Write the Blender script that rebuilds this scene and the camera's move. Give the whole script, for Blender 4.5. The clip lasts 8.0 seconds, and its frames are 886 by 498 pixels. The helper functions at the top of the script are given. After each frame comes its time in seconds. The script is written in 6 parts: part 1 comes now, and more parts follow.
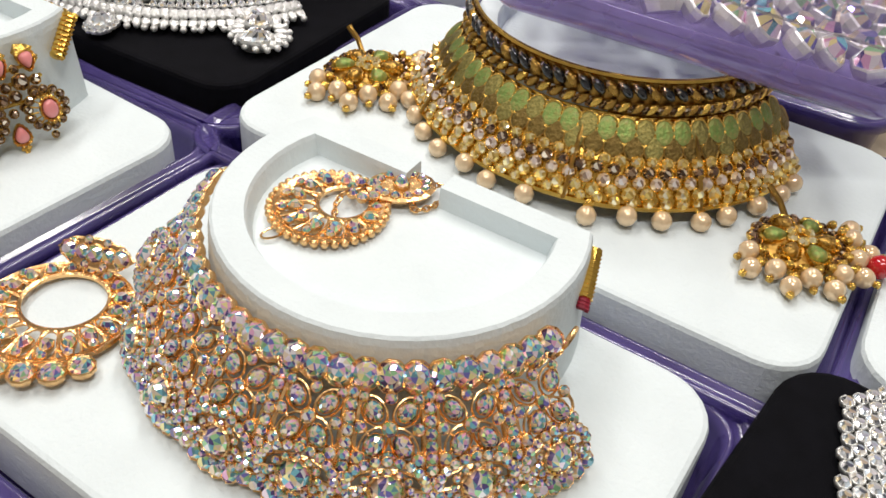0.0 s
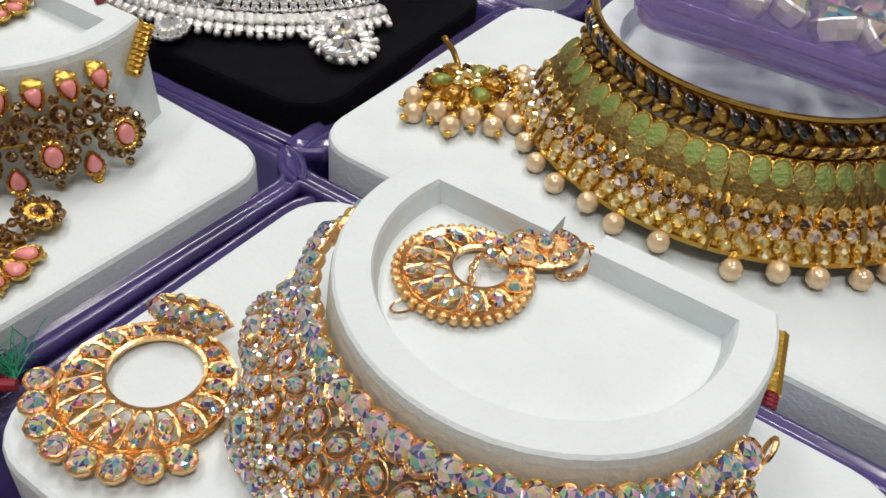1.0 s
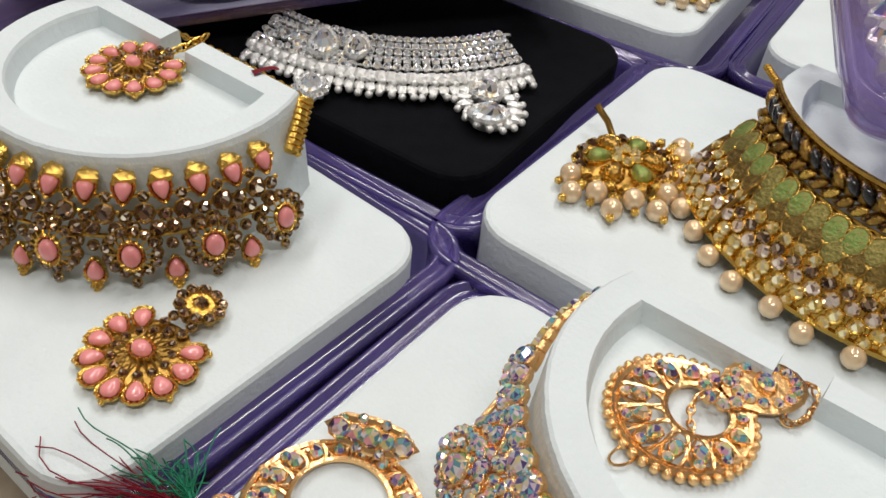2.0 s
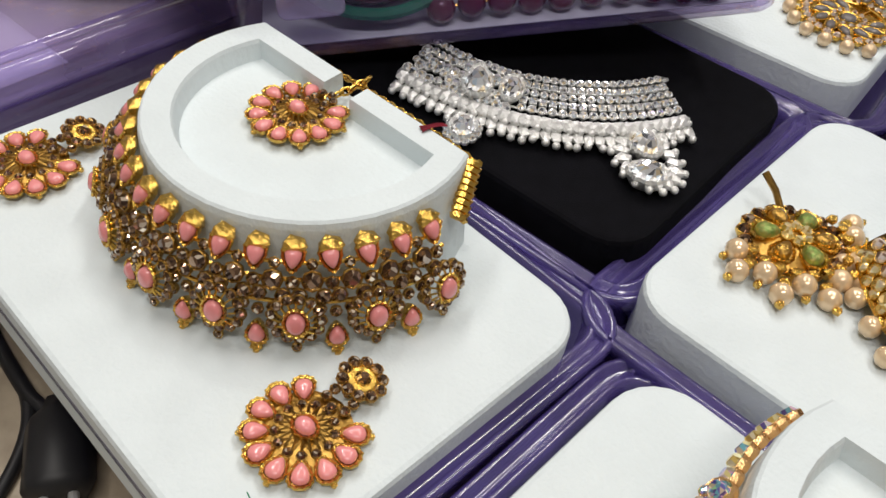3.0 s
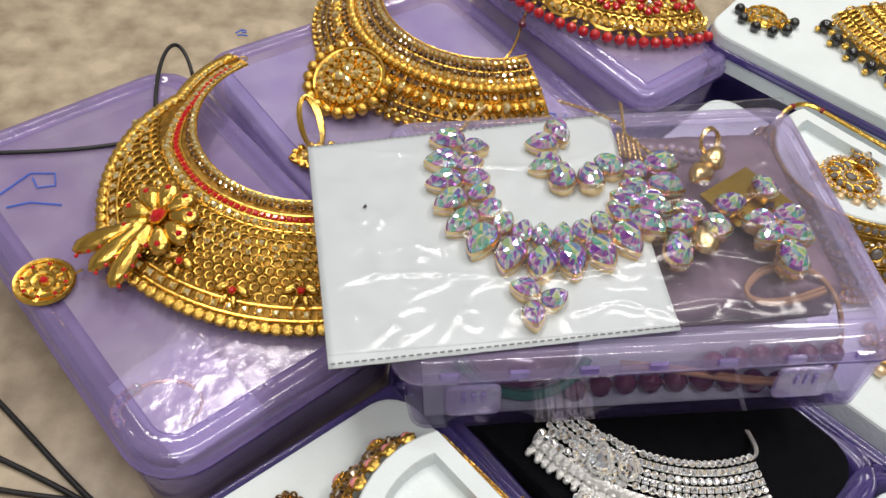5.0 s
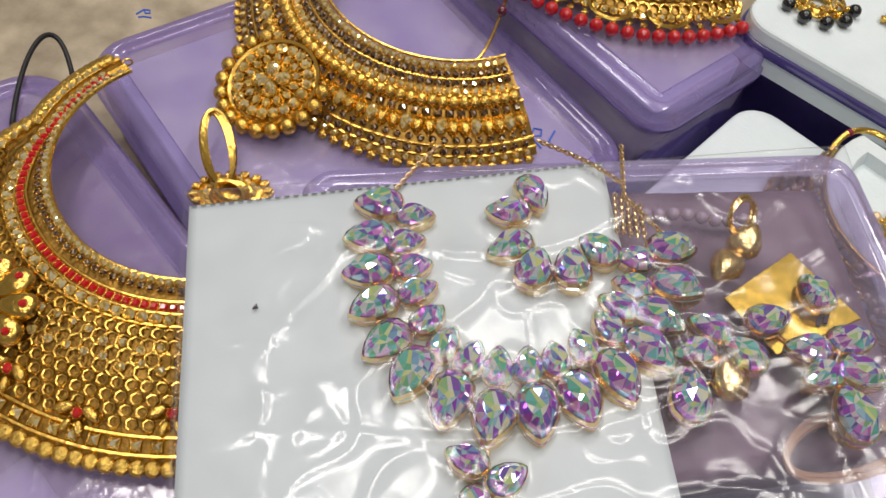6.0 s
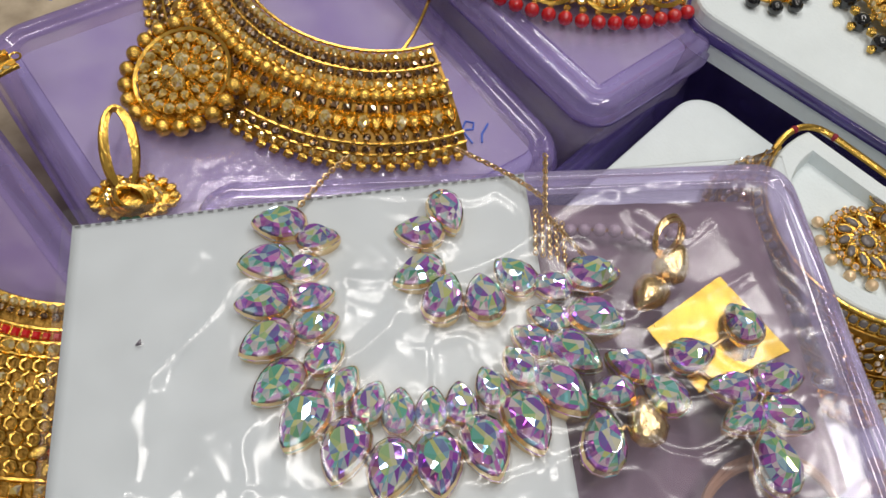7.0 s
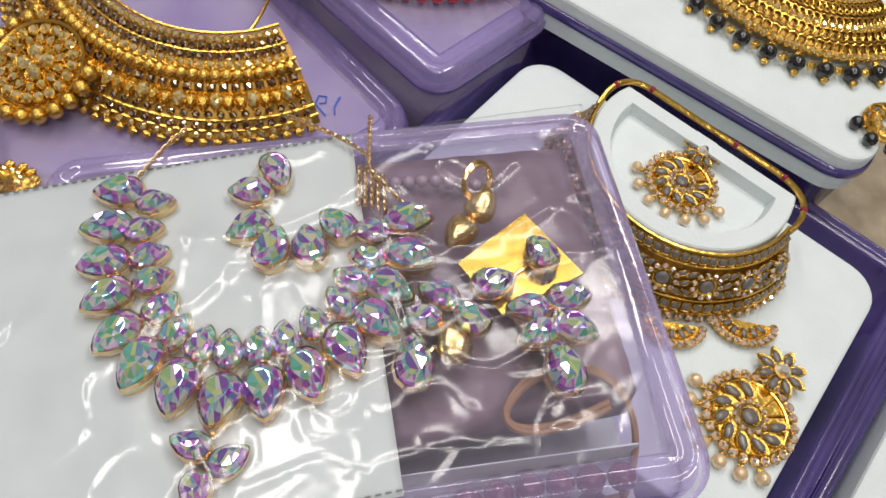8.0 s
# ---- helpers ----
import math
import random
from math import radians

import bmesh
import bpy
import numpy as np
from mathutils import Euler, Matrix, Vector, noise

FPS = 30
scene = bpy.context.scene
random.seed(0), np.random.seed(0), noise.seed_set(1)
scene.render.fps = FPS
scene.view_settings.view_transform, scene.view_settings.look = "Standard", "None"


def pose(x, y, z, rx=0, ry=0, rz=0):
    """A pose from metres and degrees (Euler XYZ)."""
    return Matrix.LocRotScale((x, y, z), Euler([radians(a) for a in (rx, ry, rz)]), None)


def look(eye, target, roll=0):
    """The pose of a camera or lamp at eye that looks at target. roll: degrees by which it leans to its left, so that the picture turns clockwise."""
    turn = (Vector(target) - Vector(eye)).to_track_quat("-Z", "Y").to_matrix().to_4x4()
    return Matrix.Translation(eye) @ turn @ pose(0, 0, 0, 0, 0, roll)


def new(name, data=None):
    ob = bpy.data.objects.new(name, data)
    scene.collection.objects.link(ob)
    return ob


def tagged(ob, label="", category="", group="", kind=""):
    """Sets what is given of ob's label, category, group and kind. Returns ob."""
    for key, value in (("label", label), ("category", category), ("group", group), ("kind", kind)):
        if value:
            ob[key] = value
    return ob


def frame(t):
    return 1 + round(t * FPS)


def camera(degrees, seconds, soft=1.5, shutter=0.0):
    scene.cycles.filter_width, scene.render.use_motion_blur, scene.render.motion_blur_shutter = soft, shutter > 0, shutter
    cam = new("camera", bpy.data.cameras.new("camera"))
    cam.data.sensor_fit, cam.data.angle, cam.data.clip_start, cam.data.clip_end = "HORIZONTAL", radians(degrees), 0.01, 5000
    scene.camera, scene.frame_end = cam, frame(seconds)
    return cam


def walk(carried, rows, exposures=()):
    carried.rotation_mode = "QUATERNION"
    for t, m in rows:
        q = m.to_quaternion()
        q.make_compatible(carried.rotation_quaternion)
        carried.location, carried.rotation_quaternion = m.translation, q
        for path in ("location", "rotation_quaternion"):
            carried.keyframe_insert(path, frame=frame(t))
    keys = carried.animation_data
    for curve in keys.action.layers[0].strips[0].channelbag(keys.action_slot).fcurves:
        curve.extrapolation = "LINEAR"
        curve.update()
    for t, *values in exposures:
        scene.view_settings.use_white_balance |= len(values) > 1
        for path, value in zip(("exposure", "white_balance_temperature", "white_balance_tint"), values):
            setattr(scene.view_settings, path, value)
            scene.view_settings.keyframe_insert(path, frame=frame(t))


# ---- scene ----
cam = camera(54.8, 8.0)
PATH = [
    (0, (-0.023, -0.034, 0.247), (0.257, 1.483, -1.026), 5.7),
    (0.5, (-0.042, -0.007, 0.245), (0.227, 1.489, -1.055), 6.1),
    (1, (-0.055, 0.016, 0.24), (0.195, 1.497, -1.08), 6.4),
    (1.5, (-0.074, 0.034, 0.243), (0.146, 1.507, -1.092), 6.5),
    (2, (-0.098, 0.056, 0.251), (0.065, 1.528, -1.092), 6.5),
    (2.2, (-0.106, 0.064, 0.254), (0.035, 1.534, -1.095), 6.7),
    (3.3, (-0.147, 0.098, 0.274), (-0.142, 1.472, -1.179), 7.8),
    (3.5, (-0.155, 0.103, 0.28), (-0.166, 1.462, -1.188), 7.7),
    (4, (-0.179, 0.129, 0.309), (-0.207, 1.452, -1.191), 8.3),
    (4.5, (-0.204, 0.163, 0.368), (-0.237, 1.479, -1.137), 8.9),
    (4.7, (-0.208, 0.167, 0.397), (-0.237, 1.484, -1.107), 9.2),
    (5, (-0.215, 0.176, 0.449), (-0.24, 1.48, -1.067), 10.0),
    (5.2, (-0.216, 0.2, 0.454), (-0.242, 1.485, -1.078), 10.3),
    (6.3, (-0.189, 0.357, 0.39), (-0.185, 1.459, -1.279), 12.3),
    (6.5, (-0.184, 0.366, 0.391), (-0.156, 1.445, -1.293), 13.4),
    (7, (-0.179, 0.367, 0.399), (-0.108, 1.431, -1.293), 14.9),
    (7.5, (-0.17, 0.358, 0.414), (-0.031, 1.428, -1.269), 16.4),
    (8, (-0.132, 0.34, 0.423), (0.07, 1.408, -1.256), 16.8),
]
walk(cam, [(t, look(eye, target, roll)) for t, eye, target, roll in PATH], [(0, 0.29), (0.5, 0.05), (1.0, 0.02), (2.2, -0.04), (3.5, 0.07), (4.0, 0.07), (4.5, 0.06), (5.0, 0.09), (5.2, 0.08), (6.3, -0.22), (7.0, -0.27), (7.5, -0.18), (8.0, -0.14)])

# ---- light: a shop with white ceiling panels ----
world = bpy.data.worlds.new("world")
scene.world = world
world.use_nodes = True
world.node_tree.nodes["Background"].inputs[0].default_value = (1.0, 0.98, 0.95, 1)
world.node_tree.nodes["Background"].inputs[1].default_value = 0.15
scene.view_settings.exposure = 0.0

TABLE = -0.015
CEIL = 2.0
for lx, ly, sx, sy, watts in ((-0.75, 0.9, 0.14, 1.2, 13), (0.55, 0.9, 0.14, 1.2, 15), (-0.1, -0.6, 1.2, 0.14, 16), (-0.2, 1.75, 1.2, 0.14, 12)):
    lamp = bpy.data.lights.new("ceiling_panel", "AREA")
    lamp.shape, lamp.size, lamp.size_y, lamp.energy = "RECTANGLE", sx, sy, watts
    lamp.color = (1.0, 0.955, 0.908)
    ob = new("ceiling_panel", lamp)
    ob.matrix_world = pose(lx, ly, CEIL - 0.03)


# ---- materials ----
def mat(name, base, rough=0.5, metal=0.0, spread=0.0, scale=60.0, bump=0.0, bump_scale=400.0, second=None, spec=0.5, coat=0.0, wear=0.0):
    """A Principled material: two colours blended by noise, fine relief, roughness that varies."""
    m = bpy.data.materials.new(name)
    m.use_nodes = True
    n, link = m.node_tree.nodes, m.node_tree.links
    b = n["Principled BSDF"]
    b.inputs["Metallic"].default_value = metal
    b.inputs["Roughness"].default_value = rough
    b.inputs["Specular IOR Level"].default_value = spec
    b.inputs["Coat Weight"].default_value = coat
    b.inputs["Coat Roughness"].default_value = 0.08
    at = n.new("ShaderNodeTexCoord")
    ns = n.new("ShaderNodeTexNoise")
    ns.inputs["Scale"].default_value, ns.inputs["Detail"].default_value = scale, 6
    link.new(at.outputs["Object"], ns.inputs["Vector"])
    if second is None:
        second = tuple(c * (1 - spread) for c in base)
    ramp = n.new("ShaderNodeMapRange")
    ramp.inputs["From Min"].default_value, ramp.inputs["From Max"].default_value = 0.3, 0.7
    link.new(ns.outputs["Fac"], ramp.inputs["Value"])
    mix = n.new("ShaderNodeMix")
    mix.data_type = "RGBA"
    mix.inputs[6].default_value, mix.inputs[7].default_value = (*base, 1), (*second, 1)
    link.new(ramp.outputs["Result"], mix.inputs[0])
    link.new(mix.outputs[2], b.inputs["Base Color"])
    if wear:
        r2 = n.new("ShaderNodeMapRange")
        r2.inputs["To Min"].default_value, r2.inputs["To Max"].default_value = max(0.02, rough - wear), rough + wear
        link.new(ns.outputs["Fac"], r2.inputs["Value"])
        link.new(r2.outputs["Result"], b.inputs["Roughness"])
    if bump:
        nb = n.new("ShaderNodeTexNoise")
        nb.inputs["Scale"].default_value, nb.inputs["Detail"].default_value = bump_scale, 4
        link.new(at.outputs["Object"], nb.inputs["Vector"])
        bp = n.new("ShaderNodeBump")
        bp.inputs["Strength"].default_value, bp.inputs["Distance"].default_value = bump, 0.001
        link.new(nb.outputs["Fac"], bp.inputs["Height"])
        link.new(bp.outputs["Normal"], b.inputs["Normal"])
    return m


def facet_mat(name, colours, metal=0.7, rough=0.06, sparkle=0.9):
    """Cut glass: each facet draws a colour: coating hues, painted glints and dark reflections."""
    m = mat(name, (1, 1, 1), rough, metal)
    n, link = m.node_tree.nodes, m.node_tree.links
    geo, info, at = n.new("ShaderNodeNewGeometry"), n.new("ShaderNodeObjectInfo"), n.new("ShaderNodeTexCoord")
    cell = n.new("ShaderNodeTexVoronoi")
    cell.inputs["Scale"].default_value = 1.7
    link.new(at.outputs["Object"], cell.inputs["Vector"])
    split = n.new("ShaderNodeSeparateColor")
    link.new(cell.outputs["Color"], split.inputs[0])
    add, fr, add2 = n.new("ShaderNodeMath"), n.new("ShaderNodeMath"), n.new("ShaderNodeMath")
    fr.operation = "FRACT"
    link.new(geo.outputs["Random Per Island"], add.inputs[0])
    link.new(info.outputs["Random"], add.inputs[1])
    link.new(add.outputs[0], add2.inputs[0])
    link.new(split.outputs[0], add2.inputs[1])
    link.new(add2.outputs[0], fr.inputs[0])
    # inner facets throw the light off to the sides
    off, tilt, unit = n.new("ShaderNodeVectorMath"), n.new("ShaderNodeVectorMath"), n.new("ShaderNodeVectorMath")
    off.operation, tilt.operation, unit.operation = "SUBTRACT", "MULTIPLY_ADD", "NORMALIZE"
    link.new(cell.outputs["Color"], off.inputs[0])
    off.inputs[1].default_value = (0.5, 0.5, 0.5)
    link.new(off.outputs[0], tilt.inputs[0])
    tilt.inputs[1].default_value = (sparkle, sparkle, sparkle)
    link.new(geo.outputs["Normal"], tilt.inputs[2])
    link.new(tilt.outputs[0], unit.inputs[0])
    link.new(unit.outputs[0], n["Principled BSDF"].inputs["Normal"])
    ramp = n.new("ShaderNodeValToRGB")
    ramp.color_ramp.interpolation = "CONSTANT"
    for k, c in enumerate(colours):
        e = ramp.color_ramp.elements[k] if k < 2 else ramp.color_ramp.elements.new(0.5)
        e.color = (*c, 1)
    for k, e in enumerate(ramp.color_ramp.elements):
        e.position = k / (len(colours) - 1)
    link.new(fr.outputs[0], ramp.inputs["Fac"])
    link.new(ramp.outputs["Color"], n["Principled BSDF"].inputs["Base Color"])
    return m


def aurora_mat(name):
    """Large coated crystals: painted shimmer and glints; colour drifts with the way facets face."""
    m = facet_mat(name, [(0.44, 0.12, 0.60), (0.84, 0.34, 0.82), (0.96, 0.66, 0.86), (0.97, 0.97, 0.98), (0.34, 0.82, 0.84), (0.20, 0.62, 0.42), (0.84, 0.92, 0.38), (0.93, 0.90, 0.86), (0.32, 0.60, 0.78), (0.24, 0.20, 0.56), (0.44, 0.12, 0.60)], 0.64, 0.04, 0.55)
    n, link = m.node_tree.nodes, m.node_tree.links
    ramp = next(k for k in n if k.type == "VALTORGB")
    ramp.color_ramp.interpolation = "LINEAR"
    cell = next(k for k in n if k.type == "TEX_VORONOI")
    cell.inputs["Scale"].default_value = 3.6
    geo = next(k for k in n if k.type == "NEW_GEOMETRY")
    info = next(k for k in n if k.type == "OBJECT_INFO")
    split = next(k for k in n if k.type == "SEPARATE_COLOR")
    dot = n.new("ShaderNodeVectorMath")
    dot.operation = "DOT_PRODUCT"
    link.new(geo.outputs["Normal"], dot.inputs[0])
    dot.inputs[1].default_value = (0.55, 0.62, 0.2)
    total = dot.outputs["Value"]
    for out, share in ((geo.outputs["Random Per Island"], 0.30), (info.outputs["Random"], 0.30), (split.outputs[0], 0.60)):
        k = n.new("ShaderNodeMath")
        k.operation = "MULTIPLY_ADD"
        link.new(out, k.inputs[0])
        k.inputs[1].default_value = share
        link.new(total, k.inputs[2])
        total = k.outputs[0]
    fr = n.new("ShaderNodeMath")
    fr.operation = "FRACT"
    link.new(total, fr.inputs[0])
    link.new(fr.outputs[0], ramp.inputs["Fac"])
    return m


def clear_mat(name, tint, body, share, rough=0.12, bump=0.0, bump_scale=40.0, second=None, spread=0.25, skin_gloss=0.05):
    """Clear or milky plastic: tinted see-through, mixed with a glossy body."""
    m = mat(name, body, rough, 0.0, spread=spread, scale=25.0, bump=bump, bump_scale=bump_scale, wear=0.06, spec=0.7, second=second)
    n, link = m.node_tree.nodes, m.node_tree.links
    see = n.new("ShaderNodeBsdfTransparent")
    see.inputs[0].default_value = (*tint, 1)
    mix, skin = n.new("ShaderNodeMixShader"), n.new("ShaderNodeMixShader")
    mix.inputs[0].default_value = share
    link.new(see.outputs[0], mix.inputs[1])
    link.new(n["Principled BSDF"].outputs[0], mix.inputs[2])
    face, gloss = n.new("ShaderNodeLayerWeight"), n.new("ShaderNodeBsdfGlossy")
    power, fres = n.new("ShaderNodeMath"), n.new("ShaderNodeMath")
    power.operation, fres.operation = "POWER", "MULTIPLY_ADD"
    link.new(face.outputs["Facing"], power.inputs[0])
    power.inputs[1].default_value = 4.0
    link.new(power.outputs[0], fres.inputs[0])
    fres.inputs[1].default_value, fres.inputs[2].default_value = 0.6, skin_gloss
    gloss.inputs["Roughness"].default_value = rough
    if bump:
        normal = n["Principled BSDF"].inputs["Normal"].links[0].from_socket
        link.new(normal, gloss.inputs["Normal"])
    link.new(fres.outputs[0], skin.inputs[0])
    link.new(mix.outputs[0], skin.inputs[1])
    link.new(gloss.outputs[0], skin.inputs[2])
    link.new(skin.outputs[0], n["Material Output"].inputs[0])
    return m


WHITE = mat("white_foam", (0.735, 0.805, 0.825), 0.75, 0, 0.07, 38, 0.4, 500, spec=0.25)
BLACK = mat("black_velvet", (0.004, 0.004, 0.006), 0.9, 0, 0.4, 120, 0.2, 1500, spec=0.1)
PURPLE = clear_mat("purple_plastic", (0.44, 0.36, 0.78), (0.125, 0.093, 0.335), 0.60, 0.16, 0.2, 55, spread=0.5)
LILAC = clear_mat("lilac_plastic", (0.88, 0.825, 0.955), (0.46, 0.36, 0.68), 0.26, 0.12, 0.7, 75, second=(0.76, 0.70, 0.86))
EDGE = clear_mat("lilac_edge", (0.74, 0.67, 0.93), (0.42, 0.33, 0.70), 0.42, 0.08, 0.08, 40)
EDGE2 = clear_mat("pale_lilac_edge", (0.86, 0.81, 0.96), (0.58, 0.50, 0.83), 0.32, 0.06, 0.08, 40)
TUB = clear_mat("clear_lilac_tub", (0.90, 0.86, 0.97), (0.20, 0.15, 0.42), 0.07, 0.10, 0.10, 60, skin_gloss=0.012)
HAZE = clear_mat("clear_lilac_plastic", (0.94, 0.91, 0.98), (0.62, 0.56, 0.82), 0.04, 0.11, 0.10, 60, skin_gloss=0.02)
CLEAR = clear_mat("clear_film", (0.985, 0.985, 0.99), (0.8, 0.8, 0.84), 0.015, 0.13, 0.10, 60, skin_gloss=0.022)
GLASSY = clear_mat("clear_box_plastic", (0.93, 0.93, 0.95), (0.55, 0.55, 0.60), 0.14, 0.06, 0.06, 40)
GOLD = mat("yellow_gold", (0.88, 0.56, 0.12), 0.24, 1, 0.3, 90, 0.35, 320, wear=0.1)
GOLDD = mat("antique_gold", (0.50, 0.29, 0.07), 0.33, 1, 0.5, 120, 0.6, 420, wear=0.1)
ROSE = mat("rose_gold", (0.96, 0.60, 0.27), 0.24, 1, 0.15, 120, 0.3, 420, wear=0.08)
SILVER = mat("silver", (0.90, 0.90, 0.88), 0.34, 0.75, 0.1, 12, 0.4, 14, wear=0.1)
PEARL = mat("pearl", (0.84, 0.62, 0.38), 0.16, 0.3, 0.15, 3, coat=0.8)
PINK = mat("pink_stone", (0.86, 0.30, 0.30), 0.18, 0, 0.12, 3, coat=0.5)
GREEN = mat("green_enamel", (0.19, 0.33, 0.075), 0.34, 0.55, 0.3, 5, 0.6, 9, second=(0.34, 0.30, 0.09), coat=0.1)
RED = mat("red_stone", (0.55, 0.01, 0.015), 0.12, 0, 0.2, 200, coat=0.8)
MAROON = mat("maroon_bead", (0.12, 0.008, 0.03), 0.15, 0, 0.3, 100, coat=0.8)
ONYX = mat("black_bead", (0.008, 0.009, 0.011), 0.12, 0, 0.2, 100, coat=0.8)
# crystal colours: near-white entries are painted glints, dark ones painted reflections
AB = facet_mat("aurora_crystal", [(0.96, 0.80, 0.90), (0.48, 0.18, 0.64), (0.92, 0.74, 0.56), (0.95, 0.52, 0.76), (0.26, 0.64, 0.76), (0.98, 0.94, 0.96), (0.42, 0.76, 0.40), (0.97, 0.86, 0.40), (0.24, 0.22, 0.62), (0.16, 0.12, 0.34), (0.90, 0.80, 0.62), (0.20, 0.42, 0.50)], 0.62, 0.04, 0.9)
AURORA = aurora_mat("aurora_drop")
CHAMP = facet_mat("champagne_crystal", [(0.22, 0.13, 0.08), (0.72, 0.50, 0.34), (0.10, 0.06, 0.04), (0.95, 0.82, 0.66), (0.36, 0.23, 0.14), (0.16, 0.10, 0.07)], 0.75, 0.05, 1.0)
BLUSH = facet_mat("blush_crystal", [(0.95, 0.80, 0.70), (0.62, 0.42, 0.32), (1.0, 0.92, 0.86), (0.40, 0.27, 0.20), (0.9, 0.74, 0.62)], 0.6)
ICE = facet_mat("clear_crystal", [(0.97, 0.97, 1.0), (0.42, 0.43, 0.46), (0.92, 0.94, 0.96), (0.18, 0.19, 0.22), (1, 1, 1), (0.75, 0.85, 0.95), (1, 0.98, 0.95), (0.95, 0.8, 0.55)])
TOPAZ = facet_mat("gold_crystal", [(0.95, 0.70, 0.22), (0.42, 0.26, 0.07), (1.0, 0.88, 0.48), (0.66, 0.45, 0.13), (0.97, 0.86, 0.58)])
CARD = mat("white_card", (0.60, 0.655, 0.685), 0.6, 0, 0.10, 40)
MILK = mat("milk_pearl", (0.42, 0.34, 0.38), 0.2, 0, 0.1, 3, coat=0.5)
CORD = mat("black_cord", (0.01, 0.01, 0.012), 0.5, 0, 0.3, 200)
TAN = mat("tan_cord", (0.42, 0.24, 0.11), 0.5, 0, 0.3, 300, 0.5, 1500)
THREAD = mat("red_thread", (0.30, 0.008, 0.03), 0.6, 0, 0.4, 300)
GTHREAD = mat("green_thread", (0.01, 0.22, 0.11), 0.5, 0, 0.3, 300)
INK = mat("blue_ink", (0.06, 0.14, 0.6), 0.5)
STONE = mat("table_stone", (0.54, 0.455, 0.335), 0.35, 0, 0.2, 42, 0.3, 160, second=(0.27, 0.215, 0.15), wear=0.2)
WALLP = mat("wall_paint", (0.82, 0.81, 0.80), 0.8, 0, 0.08, 3)
FOIL = mat("gold_card", (0.50, 0.325, 0.06), 0.26, 1, 0.3, 60, 0.1, 200, wear=0.06)
WRAP = mat("mauve_wrap", (0.11, 0.065, 0.085), 0.45, 0, 0.5, 40, 0.3, 200, second=(0.24, 0.17, 0.20))
GREY = mat("mauve_lining", (0.40, 0.34, 0.38), 0.6, 0, 0.35, 30, 0.5, 120, second=(0.22, 0.17, 0.21))
SLIP = mat("white_paper", (0.80, 0.83, 0.88), 0.65, 0, 0.05, 50, 0.2, 300)
STITCH = mat("grey_print", (0.20, 0.20, 0.22), 0.6)
DARK = mat("dark_cloth", (0.05, 0.03, 0.07), 0.7, 0, 0.4, 60)


# ---- building tools ----
def mesh_of(name, bm, material, smooth=False):
    me = bpy.data.meshes.new(name)
    bmesh.ops.recalc_face_normals(bm, faces=bm.faces)
    bm.to_mesh(me)
    bm.free()
    for mt in material if isinstance(material, (list, tuple)) else [material]:
        me.materials.append(mt)
    if smooth:
        me.polygons.foreach_set("use_smooth", [True] * len(me.polygons))
    return me


def put(name, me, parent=None, m=None, label=""):
    ob = new(name, me)
    ob.parent = parent
    if m is not None:
        ob.matrix_basis = m
    return tagged(ob, label)


def part(name, bm, material, parent, label="", smooth=False):
    return put(name, mesh_of(name, bm, material, smooth), parent, None, label)


def thing(name, m, label, category, group="", kind=""):
    ob = new(name)
    ob.empty_display_size = 0.01
    ob.matrix_basis = m
    return tagged(ob, label, category, group, kind)


def round_rect(su, sv, r, z, inset=0.0, n=6):
    """A ring of points: a rectangle su by sv with round corners."""
    hu, hv, r = su / 2 - inset, sv / 2 - inset, max(r - inset, 0.0005)
    out = []
    for cx, cy, a0 in ((hu - r, hv - r, 0), (r - hu, hv - r, 90), (r - hu, r - hv, 180), (hu - r, r - hv, 270)):
        for k in range(n + 1):
            a = radians(a0 + 90 * k / n)
            out.append((cx + r * math.cos(a), cy + r * math.sin(a), z))
    return out


def loft(bm, rings, cap_first=True, cap_last=True, mi=0):
    rows = [[bm.verts.new(p) for p in ring] for ring in rings]
    for a, b in zip(rows, rows[1:]):
        for k in range(len(a)):
            f = bm.faces.new((a[k], a[(k + 1) % len(a)], b[(k + 1) % len(b)], b[k]))
            f.material_index = mi
    if cap_first:
        bm.faces.new(rows[0]).material_index = mi
    if cap_last:
        bm.faces.new(rows[-1]).material_index = mi


def tube(bm, pts, r, n=6, closed=False, mi=0):
    """A round cord along points."""
    pts = [Vector(p) for p in pts]
    rings, up = [], Vector((0.13, 0.07, 1)).normalized()
    last = len(pts) - 1
    for k, p in enumerate(pts):
        a = pts[k - 1] if k or closed else p
        b = pts[(k + 1) % len(pts)] if k < last or closed else p
        d = (b - a).normalized()
        s = d.cross(up)
        s = s.normalized() if s.length > 1e-4 else Vector((1, 0, 0))
        t = s.cross(d)
        rings.append([p + r * (math.cos(2 * math.pi * j / n) * s + math.sin(2 * math.pi * j / n) * t) for j in range(n)])
    if closed:
        rings.append(rings[0])
    loft(bm, rings, not closed, not closed, mi)
    if closed:
        bmesh.ops.remove_doubles(bm, verts=bm.verts, dist=1e-7)


def ball(bm, c, r, u=8, v=5, squash=1.0, mi=0):
    got = bmesh.ops.create_uvsphere(bm, u_segments=u, v_segments=v, radius=r, matrix=Matrix.Translation(c) @ Matrix.Diagonal((1, 1, squash, 1)))
    for vert in got["verts"]:
        for f in vert.link_faces:
            f.material_index = mi


